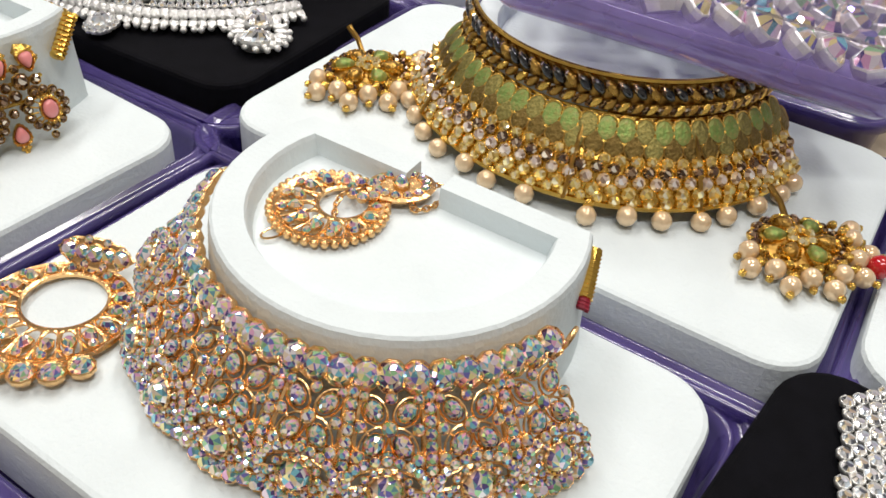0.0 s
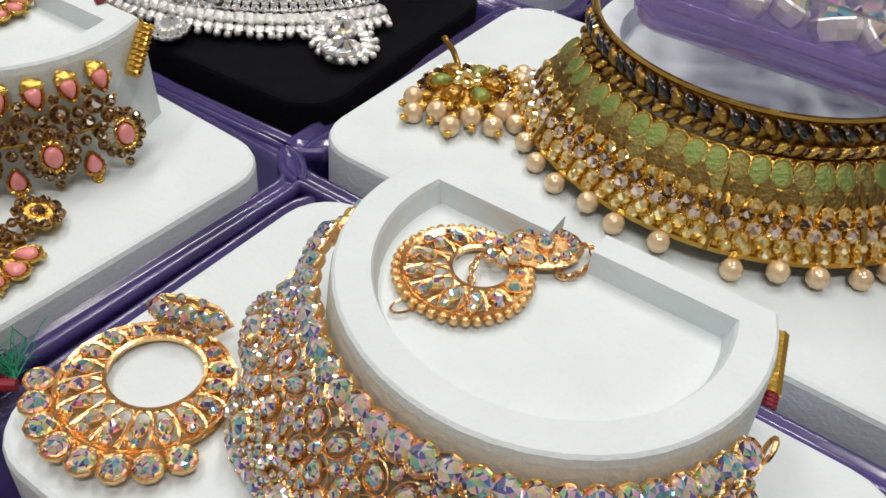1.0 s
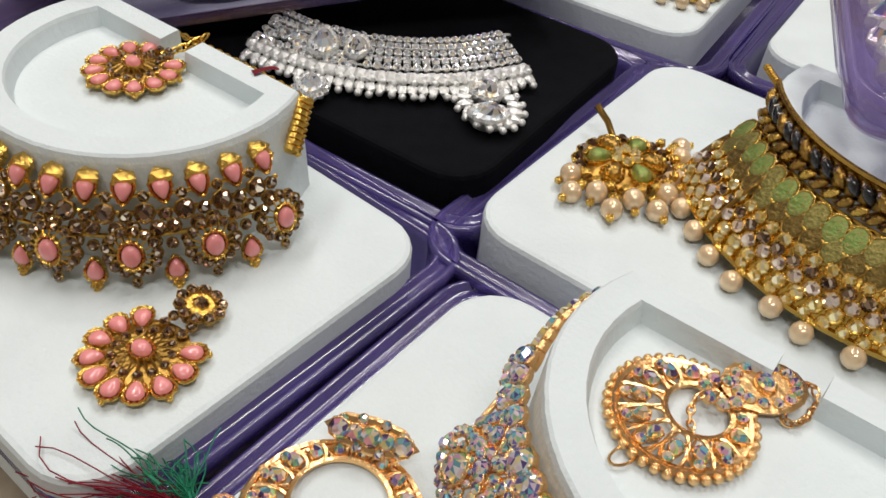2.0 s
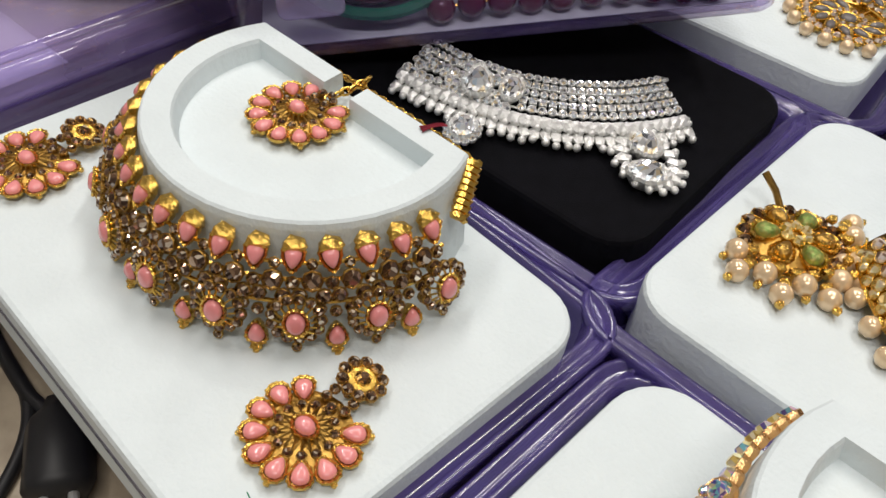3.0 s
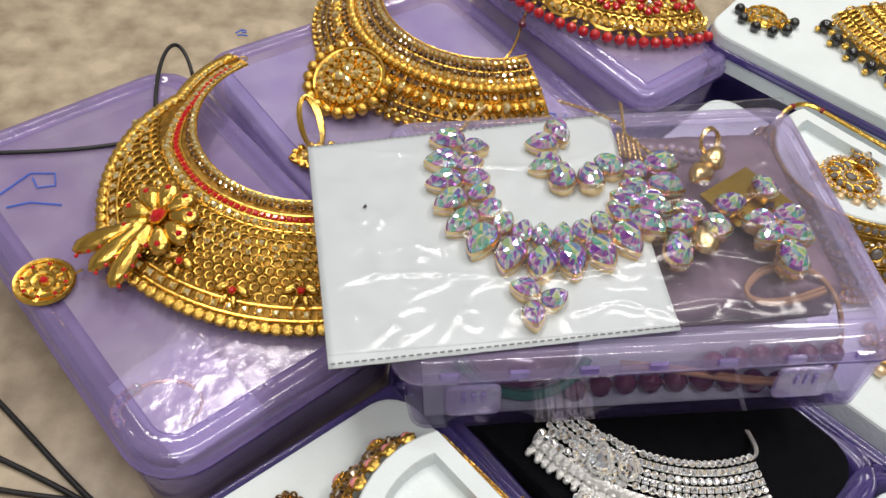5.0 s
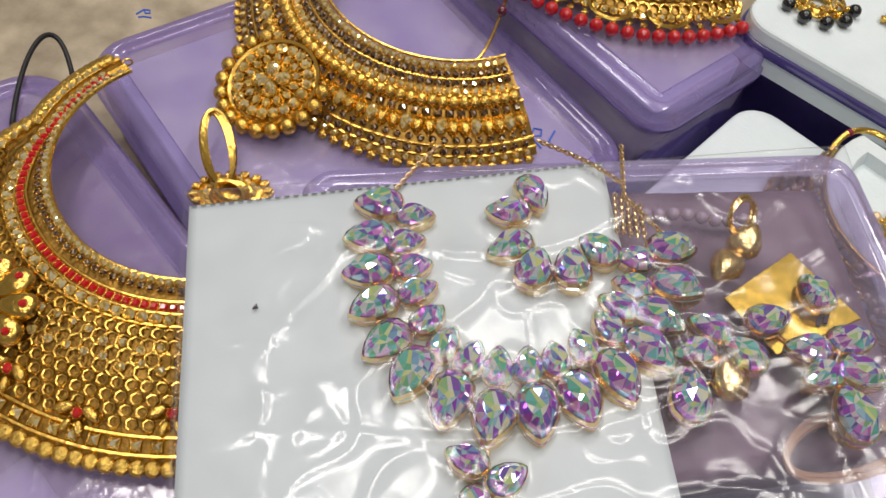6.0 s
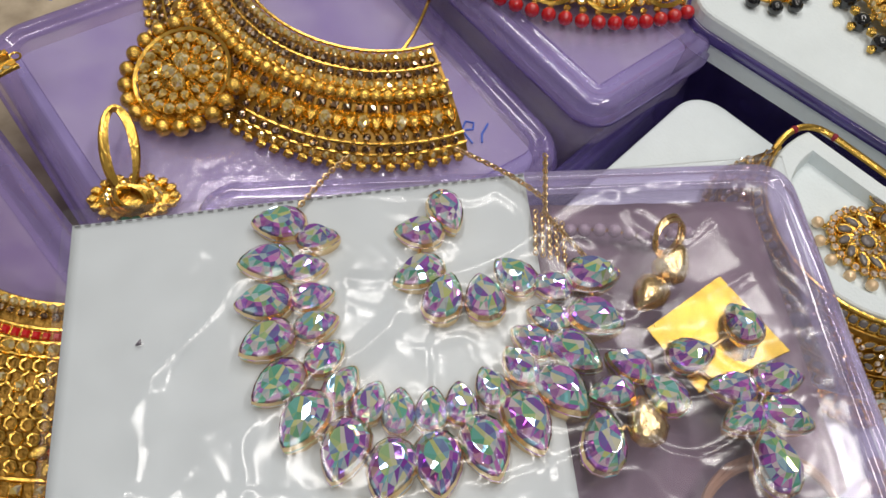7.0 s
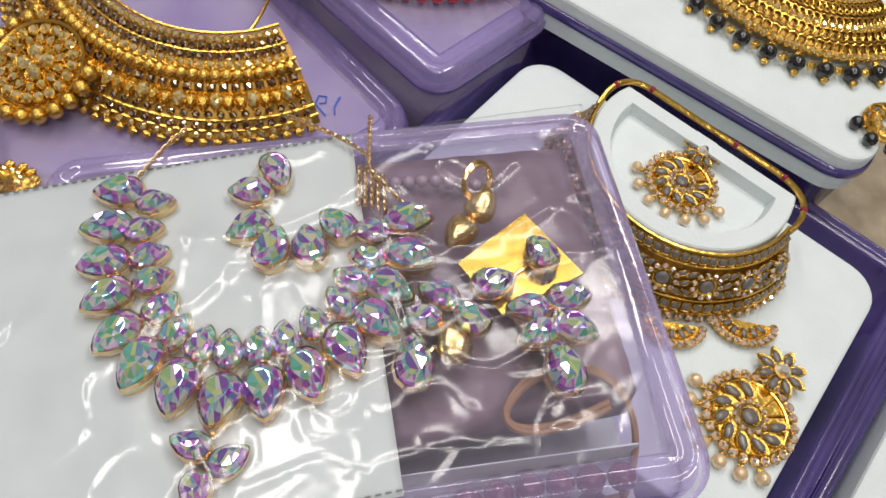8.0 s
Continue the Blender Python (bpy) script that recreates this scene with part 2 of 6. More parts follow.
def outline(shape, n=10):
    """Outline of a stone, 1 wide or long at most about 1: round, oval, pear (tip to +y), leaf (two tips)."""
    out = []
    for k in range(n):
        a = 2 * math.pi * k / n + math.pi / 2
        x, y = math.cos(a), math.sin(a)
        if shape == "oval":
            x *= 0.78
        elif shape == "pear":
            x, y = x * 0.72 * (1 - 0.42 * y), y
        elif shape == "drop":
            x, y = x * 0.68 * (1 - 0.26 * y - 0.24 * max(y, 0) ** 3), y
        elif shape == "leaf":
            x, y = 0.52 * x * abs(x) ** 0.25, y
        elif shape == "square":
            q = max(abs(x), abs(y))
            x, y = 0.85 * x / q, 0.85 * y / q
        out.append((x * 0.5, y * 0.5))
    return out


def gem_mesh(shape, material, n=10, high=0.34):
    """A cut stone, 1 long: loose facets round a table."""
    bm = bmesh.new()
    o = outline(shape, n)
    mid = [(x * 0.80, y * 0.80) for x, y in o]
    tab = [(x * 0.48, y * 0.48) for x, y in o]
    for k in range(n):
        j = (k + 1) % n
        a, b = (*o[k], 0), (*o[j], 0)
        c, d = (*mid[k], high * 0.55), (*mid[j], high * 0.55)
        e, f = (*tab[k], high), (*tab[j], high)
        for tri in ((a, b, d), (a, d, c), (c, d, f), (c, f, e)):
            bm.faces.new([bm.verts.new(p) for p in tri])
    mx = (sum(p[0] for p in tab) / n, sum(p[1] for p in tab) / n)
    for k in range(0, n, 2):
        j = (k + 2) % n
        bm.faces.new([bm.verts.new(p) for p in ((*tab[k], high), (*tab[(k + 1) % n], high), (*tab[j], high), (*mx, high * 1.04))])
    return mesh_of("stone", bm, material)


def dome_mesh(shape, material, n=12, high=0.3):
    """A smooth cabochon stone, 1 long."""
    bm = bmesh.new()
    o = outline(shape, n)
    loft(bm, [[(x * s, y * s, z * high) for x, y in o] for s, z in ((1, 0), (0.93, 0.5), (0.72, 0.85), (0.4, 1.0))], False, True)
    return mesh_of("stone", bm, material, True)


def cup_mesh(shape, material, n=10, grow=1.14, deep=0.35, beads=0):
    """The metal cup round a stone that is 1 long, with a row of grains on its rim."""
    bm = bmesh.new()
    n = 2 * beads if beads else n
    o = outline(shape, 14 if shape == "drop" else n)
    mill = [1.0 + (0.09 if beads and k % 2 else 0.0) for k in range(len(o))]
    loft(bm, [[(x * s * (q if z > -0.1 else 1), y * s * (q if z > -0.1 else 1), z) for (x, y), q in zip(o, mill)] for s, z in ((grow * 0.8, -deep), (grow * 1.03, -deep * 0.4), (grow * 1.07, 0.03), (grow * 1.0, 0.12), (0.92, 0.03))], True, False)
    return mesh_of("setting", bm, material, False)


def bead_mesh(material, u=10, v=7):
    bm = bmesh.new()
    ball(bm, (0, 0, 0), 0.5, u, v)
    return mesh_of("bead", bm, material, True)


def nugget_mesh(material, seed=1):
    """A small lump of cast metal."""
    rnd = random.Random(seed)
    bm = bmesh.new()
    bmesh.ops.create_icosphere(bm, subdivisions=1, radius=0.5)
    for v in bm.verts:
        v.co *= 0.8 + 0.4 * rnd.random()
    return mesh_of("grain", bm, material, False)


UNIT = {"yellow_gold": mat("cast_yellow_gold", (0.90, 0.58, 0.13), 0.20, 1, 0.3, 2.5, 0.8, 5, wear=0.08),
        "antique_gold": mat("cast_antique_gold", (0.56, 0.33, 0.08), 0.28, 1, 0.45, 2.5, 0.8, 5, wear=0.08),
        "rose_gold": mat("cast_rose_gold", (0.96, 0.61, 0.28), 0.22, 1, 0.15, 2.5, 0.5, 5, wear=0.06)}


def cast(material):
    return UNIT.get(material.name, material)


STONES = {}


def stone(kind, shape, material):
    key = (kind, shape, material.name)
    if key not in STONES:
        STONES[key] = {"gem": gem_mesh, "dome": dome_mesh}[kind](shape, cast(material), 14 if shape == "drop" else 10 if kind == "gem" else 12)
    return STONES[key]


def cup(shape, material, beads=0, grow=1.14):
    key = ("cup", shape, material.name, beads, grow)
    if key not in STONES:
        STONES[key] = cup_mesh(shape, cast(material), beads=beads, grow=grow)
    return STONES[key]


def bead(material):
    if ("bead", material.name) not in STONES:
        STONES[("bead", material.name)] = bead_mesh(cast(material))
    return STONES[("bead", material.name)]


def grain(material):
    if ("grain", material.name) not in STONES:
        STONES[("grain", material.name)] = nugget_mesh(cast(material))
    return STONES[("grain", material.name)]


def set_stone(parent, m, size, shape="round", kind="gem", material=None, metal=None, beads=0, flat=1.0, grow=1.14):
    """A stone in its cup: the cup is a part, the stone a part of it."""
    c = put("setting", cup(shape, metal, beads, grow), parent, m @ Matrix.Diagonal((size, size, size * flat, 1)))
    put("stone", stone(kind, shape, material), c, Matrix.Diagonal((0.88, 0.88, 1, 1)) if kind == "dome" else None)
    return c


def one_bead(parent, m, size, material, name="bead"):
    return put(name, bead(material), parent, m @ Matrix.Scale(size, 4))


class Band:
    """The flaring surface of a choker: an arc about the local z axis, its middle towards +x."""

    def __init__(self, r0, z0, r1, z1, a0, a1, belly=0.0):
        self.v = (r0, z0, r1, z1, a0, a1, belly)

    def at(self, s, h):
        """s from -1 to 1 along the arc, h from 0 (top) to 1 (bottom)."""
        r0, z0, r1, z1, a0, a1, belly = self.v
        a = radians(a0 + (a1 - a0) * (s + 1) / 2)
        b = belly * math.sin(math.pi * min(max(h, 0), 1))
        r, z = r0 + (r1 - r0) * h + b, z0 + (z1 - z0) * h + b * 0.6
        return Vector((r * math.cos(a), r * math.sin(a), z))

    def spot(self, s, h, lift=0.0, turn=0.0):
        p = self.at(s, h)
        t = (self.at(s + 0.01, h) - self.at(s - 0.01, h)).normalized()
        up = (self.at(s, h - 0.02) - self.at(s, h + 0.02)).normalized()
        nrm = t.cross(up).normalized()
        if nrm.z < 0 and abs(nrm.z) > 0.2 or nrm.dot(Vector((p.x, p.y, 0))) < 0:
            nrm, t = -nrm, -t
        m = Matrix((t, nrm.cross(t), nrm)).transposed().to_4x4()
        m.translation = p + nrm * lift
        return m @ pose(0, 0, 0, 0, 0, turn)

    def sheet(self, bm, s0, s1, h0, h1, ns, nh, thick=0.0012, top=None, bottom=None):
        """A thin curved plate; top and bottom give h along s where its edges are not straight."""
        rows = []
        for i in range(ns + 1):
            s = s0 + (s1 - s0) * i / ns
            ha = h0 if top is None else top(s)
            hb = h1 if bottom is None else bottom(s)
            front = [self.spot(s, ha + (hb - ha) * j / nh).translation for j in range(nh + 1)]
            back = [self.spot(s, ha + (hb - ha) * j / nh, -thick).translation for j in range(nh, -1, -1)]
            rows.append(front + back)
        loft(bm, rows)


def d_outline(r, cut, narrow, n=26):
    """D shape, its arc towards -x and its flat side at +x: angle-wise points of a circle of radius r, cut at x = cut."""
    half = math.sqrt(max(r * r - cut * cut, 1e-9))
    a0 = math.atan2(half, cut)
    arc = [(r * math.cos(a0 + (2 * math.pi - 2 * a0) * k / n), r * math.sin(a0 + (2 * math.pi - 2 * a0) * k / n)) for k in range(n + 1)]
    return arc, half


def neck_pad(parent, x, r, z0, z1, material, label="", notch=True, rim=0.011, deep=0.008, y=0.0, cut=0.018, turn=0.0):
    """The raised D-shaped neck form with a sunk top and a notch in its straight wall."""
    w = 0.0065
    n = 30
    ct, st = math.cos(radians(turn)), math.sin(radians(turn))
    out_arc, oh = d_outline(r, cut, 0, n)
    in_arc, ih = d_outline(r - rim, cut - 0.009, 0, n)

    def ring(arc, half, flat_x, notch_x, z, zn, grow=0.0):
        pts = [(px * (1 + grow), py * (1 + grow), z) for px, py in arc]
        fx = flat_x * (1 + grow)
        for v, xx, zz in ((-w, fx, z), (-w, notch_x, zn), (w, notch_x, zn), (w, fx, z)):
            pts.append((xx, v + 0.002, zz))
        return [(x + px * ct - py * st, y + px * st + py * ct, pz) for px, py, pz in pts]

    low = z1 - deep
    zn = low if notch else z1
    rings = [
        ring(out_arc, oh, cut, cut, z0, z0, 0.05),
        ring(out_arc, oh, cut, cut, z1 - 0.003, zn - 0.003 if notch else z1 - 0.003, 0.005),
        ring(out_arc, oh, cut, cut, z1 - 0.0008, zn - 0.0008, -0.004),
        ring(out_arc, oh, cut, cut, z1, zn, -0.02),
        ring(in_arc, ih, cut - 0.009, cut - 0.001 if notch else cut - 0.009, z1 - 0.0004, zn, 0.015),
        ring(in_arc, ih, cut - 0.009, cut - 0.002 if notch else cut - 0.009, z1 - 0.0018, zn - 0.0001),
        ring(in_arc, ih, cut - 0.009, cut - 0.004 if notch else cut - 0.009, low, low - 0.0002, -0.03),
    ]
    bm = bmesh.new()
    loft(bm, rings)
    return part("neck_form", bm, material, parent, label)


def display_tray(cx, cy, turn, su, sv, ztop, foam, label, pad_x=0.040, pad_r=0.057, pad=True, high=0.040, base=None, notch=True, shift=0.0, grow=0.030, pad_y=0.0, sink=0.0, wide=0.0, deep=0.0, cut=0.018, pad_turn=0.0):
    """A plastic box base with a foam insert and its neck form."""
    t = thing("display_tray", pose(cx, cy, 0, 0, 0, turn), label, "display tray", "jewellery display trays")
    bm = bmesh.new()
    ou, ov, r = su + grow + deep, sv + grow + wide, 0.022
    bottom = TABLE + 0.0005 if base is None else base
    zr = ztop - 0.0095 - sink
    loft(bm, [round_rect(ou, ov, r, bottom, 0.012), round_rect(ou, ov, r, bottom + 0.004, 0.009), round_rect(ou, ov, r, zr - 0.008, 0.004),
              round_rect(ou, ov, r, zr - 0.006, 0.0), round_rect(ou, ov, r, zr - 0.001, 0.0), round_rect(ou, ov, r, zr, 0.0010),
              round_rect(ou, ov, r, zr, 0.0026), round_rect(ou, ov, r, zr - 0.0022, 0.0036), round_rect(ou, ov, r, zr - 0.0024, 0.0070), round_rect(ou, ov, r, zr - 0.0008, 0.0078),
              round_rect(ou, ov, r, zr - 0.0010, 0.0096), round_rect(ou, ov, r, zr - 0.005, 0.0112), round_rect(ou, ov, r, zr - 0.022, 0.0130)])
    part("box_base", bm, PURPLE, t, "translucent purple plastic box base", True).location.x = shift
    bm = bmesh.new()
    loft(bm, [round_rect(su, sv, 0.02, ztop - 0.028, 0.0), round_rect(su, sv, 0.02, ztop - 0.0022, 0.0), round_rect(su, sv, 0.02, ztop - 0.0006, 0.0007), round_rect(su, sv, 0.02, ztop, 0.0022)])
    part("foam_insert", bm, foam, t)
    if pad:
        neck_pad(t, pad_x, pad_r, ztop - 0.001, ztop + high, foam, "", notch, y=pad_y, cut=cut, turn=pad_turn)
    return t


def lid_box(name, cx, cy, turn, su, sv, z0, z1, label, group="closed plastic boxes", m=None, body=LILAC, insert=True, edge=EDGE, tub=None, lean=0.0, shade=True, lining=WHITE, r=0.018):
    """A closed translucent box: tub, lid with a stepped rim and a raised panel."""
    t = thing(name, m if m is not None else pose(cx, cy, 0, 0, 0, turn), label, "plastic box", group)
    bm = bmesh.new()
    loft(bm, [round_rect(su, sv, r, z0, 0.010), round_rect(su, sv, r, z0 + 0.003, 0.007), round_rect(su, sv, r, z1 - 0.012, 0.003),
              round_rect(su, sv, r, z1 - 0.012, 0.0045), round_rect(su, sv, r, z0 + 0.004, 0.0085), round_rect(su, sv, r, z0 + 0.0015, 0.012)])
    for v in bm.verts:
        v.co.y += lean * (z1 - v.co.z) / (z1 - z0)
    part("tub", bm, tub or body, t, "", True).visible_shadow = shade
    bm = bmesh.new()
    loft(bm, [round_rect(su, sv, r, z1 - 0.014, 0.001), round_rect(su, sv, r, z1 - 0.014, -0.001), round_rect(su, sv, r, z1 - 0.010, -0.001), round_rect(su, sv, r, z1 - 0.0095, 0.001),
              round_rect(su, sv, r, z1 - 0.003, 0.0015), round_rect(su, sv, r, z1, 0.004), round_rect(su, sv, r, z1, 0.009), round_rect(su, sv, r, z1 - 0.0015, 0.0102),
              round_rect(su, sv, r, z1 - 0.0015, 0.016), round_rect(su, sv, r, z1 - 0.0004, 0.0172)], False, False)
    part("lid_rim", bm, edge, t, "", True).visible_shadow = shade
    bm = bmesh.new()
    loft(bm, [round_rect(su, sv, r, z1 - 0.0018, 0.0168), round_rect(su, sv, r, z1 - 0.0004, 0.0172)])
    part("lid_panel", bm, body, t).visible_shadow = shade
    if insert:
        bm = bmesh.new()
        loft(bm, [round_rect(su, sv, r, z0 + 0.004, 0.014), round_rect(su, sv, r, z1 - 0.012, 0.013), round_rect(su, sv, r, z1 - 0.011, 0.014)])
        part("foam_insert", bm, lining, t, "pale lining inside")
    return t


# ---- the setting ----
def slab(name, x0, y0, x1, y1, z0, z1, material, label, category):
    bm = bmesh.new()
    loft(bm, [[(x0, y0, z), (x1, y0, z), (x1, y1, z), (x0, y1, z)] for z in (z0, z1)])
    ob = put(name, mesh_of(name, bm, material))
    return tagged(ob, label, category, "", "structure")


slab("table_top", -1.3, -0.5, 1.1, 1.7, TABLE - 0.03, TABLE, STONE, "beige mottled stone counter top", "counter")
slab("counter_base", -1.2, -0.4, 1.0, 1.6, -0.9, TABLE - 0.03, WALLP, "plain pale counter front and sides", "counter")
slab("floor", -3, -3, 3, 4, -0.95, -0.9, WALLP, "plain pale shop floor", "floor")
slab("ceiling", -3, -3, 3, 4, CEIL, CEIL + 0.1, WALLP, "plain pale shop ceiling", "ceiling")
slab("wall_north", -3, 4, 3, 4.1, -0.95, CEIL + 0.1, WALLP, "plain pale shop wall", "wall")
slab("wall_south", -3, -3.1, 3, -3, -0.95, CEIL + 0.1, WALLP, "plain pale shop wall", "wall")
slab("wall_east", 3, -3.1, 3.1, 4.1, -0.95, CEIL + 0.1, WALLP, "plain pale shop wall", "wall")
slab("wall_west", -3.1, -3.1, -3, 4.1, -0.95, CEIL + 0.1, WALLP, "plain pale shop wall", "wall")

# ---- trays ----
tray_a = display_tray(-0.0239, 0.1429, 49.5, 0.138, 0.211, 0.05, WHITE, "white foam tray in purple plastic box under rose-gold choker set", pad_x=0.0419, pad_y=0.0015, pad_r=0.0585, sink=0.003, cut=0.0228, pad_turn=1.5)
tray_b = display_tray(-0.2011, 0.2957, 48, 0.143, 0.208, 0.05, WHITE, "white foam tray in purple plastic box under pink-stone choker set", shift=0.010, grow=0.020, wide=-0.004, pad_x=0.0358, pad_y=0.0036, pad_r=0.0566, cut=0.0222, pad_turn=3.6)
tray_c = display_tray(0.0855, 0.2758, 50, 0.166, 0.256, 0.05, WHITE, "white foam tray in purple plastic box under green-gold choker set", pad_x=0.03, pad_r=0.062)
tray_s = display_tray(-0.1005, 0.430, 53, 0.146, 0.204, 0.05, BLACK, "black velvet tray in purple plastic box under silver choker", pad=False)
tray_w = display_tray(0.0097, 0.5840, 55.5, 0.187, 0.2415, 0.05, WHITE, "white foam tray in purple plastic box under pearl-gold choker set", pad_x=0.0535, pad_r=0.0565, pad_y=0.0019, notch=False, wide=0.012, deep=0.020, shift=0.010)
tray_x = display_tray(0.224, 0.446, 54, 0.18, 0.2, 0.05, WHITE, "white foam tray in purple plastic box with pearl-drop earring")
tray_k = display_tray(0.0797, 0.7659, 60, 0.157, 0.23, 0.088, WHITE, "white foam tray under gold choker with black beads", pad=False, grow=0.004)
tray_r = display_tray(0.27, 0.13, 52, 0.145, 0.2, 0.05, WHITE, "white foam tray in purple plastic box with red bead")
tray_d = display_tray(0.1477, 0.0194, 44, 0.145, 0.2, 0.054, BLACK, "black velvet tray in purple plastic box under crystal necklace", pad=False, grow=0.0)

# ---- closed boxes ----
box_g = lid_box("plastic_box", -0.3812, 0.4851, 49.9, 0.1717, 0.2714, TABLE + 0.0005, 0.059, "closed translucent lilac plastic box under red and gold collar", lining=GREY, tub=EDGE2, r=0.030)
box_h = lid_box("plastic_box", -0.2647, 0.6622, 45.8, 0.234, 0.2304, TABLE + 0.0005, 0.045, "closed translucent lilac plastic box under wide gold choker", r=0.026)
box_q = lid_box("plastic_box", -0.140, 0.773, 48.8, 0.106, 0.2028, TABLE + 0.0005, 0.075, "closed translucent lilac plastic box under red-beaded choker")
# the box that carries the bag of crystal jewellery leans on its neighbours
ex = Vector((0.226, 0.040, 0.226 * 0.107 - 0.040 * 0.122)).normalized()
nz = Vector((-0.107, 0.122, 1)).normalized()
BAG = Matrix((ex, nz.cross(ex), nz)).transposed().to_4x4()
BAG.translation = (-0.122, 0.519, 0.0997 + 0.107 * -0.002 - 0.122 * 0.019)
LEVEL = BAG.inverted()
lift = Matrix(((0.9988, -0.0451, -0.0188), (0.0438, 0.9967, -0.0684), (0.0218, 0.0675, 0.9975))).to_4x4()
lift.translation = (0.0021, 0.0346, 0.0106)
BAG = lift @ Matrix.Scale(0.9145, 4) @ BAG
box_n = lid_box("plastic_box", 0, 0, 0, 0.268, 0.20, -0.068, 0, "closed clear lilac plastic box under bag of crystal jewellery", m=BAG, body=HAZE, insert=False, edge=EDGE2, tub=TUB, shade=False)


# plans of the far boxes' things, set down on their lids
def plan(scale, turn, x, y, z):
    return pose(x, y, z, 0, 0, turn) @ Matrix.Scale(scale, 4)


FARG = plan(0.923, 1.893, -0.0039, 0.0233, 0.036)
FARH = plan(0.9216, 2.83, 0.0060, 0.0302, 0.0425)


# ---- jewellery tools ----
def tiny(shape, gem, metal):
    """A small stone and its claw cup in one mesh, 1 long."""
    key = ("tiny", shape, gem.name, metal.name)
    if key not in STONES:
        bm = bmesh.new()
        o = outline(shape, 8)
        loft(bm, [[(x * s, y * s, z) for x, y in o] for s, z in ((0.9, -0.4), (1.12, -0.15), (1.13, 0.05), (1.04, 0.11), (0.92, 0.06))], True, False, 1)
        for k in range(8):
            a, b = ((q[0] * 0.94, q[1] * 0.94) for q in (o[k], o[(k + 1) % 8]))
            e, f = (a[0] * 0.55, a[1] * 0.55, 0.36), (b[0] * 0.55, b[1] * 0.55, 0.36)
            bm.faces.new([bm.verts.new(p) for p in ((a[0], a[1], 0.06), (b[0], b[1], 0.06), f, e)])
        bm.faces.new([bm.verts.new((x * 0.517, y * 0.517, 0.36)) for x, y in o])
        STONES[key] = mesh_of("stone", bm, [gem, cast(metal)])
    return STONES[key]


def small(parent, m, size, gem, metal, shape="round"):
    return put("stone", tiny(shape, gem, metal), parent, m @ Matrix.Scale(size, 4))


def row(band, parent, h, s0, s1, n, size, gem, metal, shape="round", lift=0.001, turn=0.0, wob=0.0):
    """Stones in a row along a choker."""
    for k in range(n):
        s = s0 + (s1 - s0) * (k + 0.5) / n
        hh = h(s) if callable(h) else h
        j = random.uniform(-wob, wob)
        small(parent, band.spot(s, hh + j * 0.05, lift, turn + 60 * j), size * (1 + 0.3 * j), gem, metal, shape)


def rail(band, h, s0, s1, r, lift=0.0005, n=40, bm=None):
    """A wire along a choker."""
    bm = bm or bmesh.new()
    tube(bm, [band.spot(s0 + (s1 - s0) * k / n, h(s0 + (s1 - s0) * k / n) if callable(h) else h, lift).translation for k in range(n + 1)], r, 6)
    return bm


def ring_wire(bm, m, rx, ry, r, n=16, a0=0, a1=360):
    closed = a1 - a0 >= 360
    k1 = n if closed else n + 1
    pts = [m @ Vector((rx * math.cos(radians(a0 + (a1 - a0) * k / n)), ry * math.sin(radians(a0 + (a1 - a0) * k / n)), 0)) for k in range(k1)]
    if closed:
        pts.append(pts[0])
    tube(bm, pts, r, 5)


def around(parent, m, rx, ry, n, size, gem, metal, shape="round", a0=0, a1=360, z=0.0, out=True, turn=0.0):
    """Stones round a centre, their tips outward."""
    for k in range(n):
        a = a0 + (a1 - a0) * k / (n if a1 - a0 >= 360 else max(n - 1, 1))
        x, y = rx * math.cos(radians(a)), ry * math.sin(radians(a))
        small(parent, m @ pose(x, y, z, 0, 0, a - 90 + turn), size, gem, metal, shape)


def local(ob, p):
    return ob.matrix_basis.inverted() @ Vector(p)


def cord_wrap(parent, p, q, r, material, turns=12):
    """A thread wound round a cord between two points."""
    bm = bmesh.new()
    p, q = Vector(p), Vector(q)
    d = (q - p).normalized()
    s = d.cross(Vector((0, 0.2, 1))).normalized()
    t = s.cross(d)
    n = turns * 8
    tube(bm, [p + (q - p) * k / n + r * 0.6 * (math.cos(k * math.pi / 4) * s + math.sin(k * math.pi / 4) * t) for k in range(n + 1)], r * 0.42, 5)
    tube(bm, [p, p + (q - p) * 0.5, q], r * 0.62, 6)
    return part("cord_wrap", bm, material, parent, "wound gold thread")


def chain(parent, pts, size, material, name="chain"):
    """Small oval links, each turned against the last."""
    bm = bmesh.new()
    pts = [Vector(p) for p in pts]
    dist = [0]
    for a, b in zip(pts, pts[1:]):
        dist.append(dist[-1] + (b - a).length)
    n = max(2, int(dist[-1] / (size * 0.75)))
    for k in range(n):
        d = dist[-1] * (k + 0.5) / n
        j = max(i for i in range(len(pts) - 1) if dist[i] <= d)
        f = (d - dist[j]) / max(dist[j + 1] - dist[j], 1e-9)
        p, way = pts[j].lerp(pts[j + 1], f), (pts[j + 1] - pts[j]).normalized()
        q = way.to_track_quat("X", "Z").to_matrix().to_4x4()
        ring_wire(bm, Matrix.Translation(p) @ q @ pose(0, 0, 0, 90 * (k % 2) + 20, 0, 0), size * 0.6, size * 0.36, size * 0.13, 8)
    return tagged(part(name, bm, material, parent), "", "", "", "stuff")


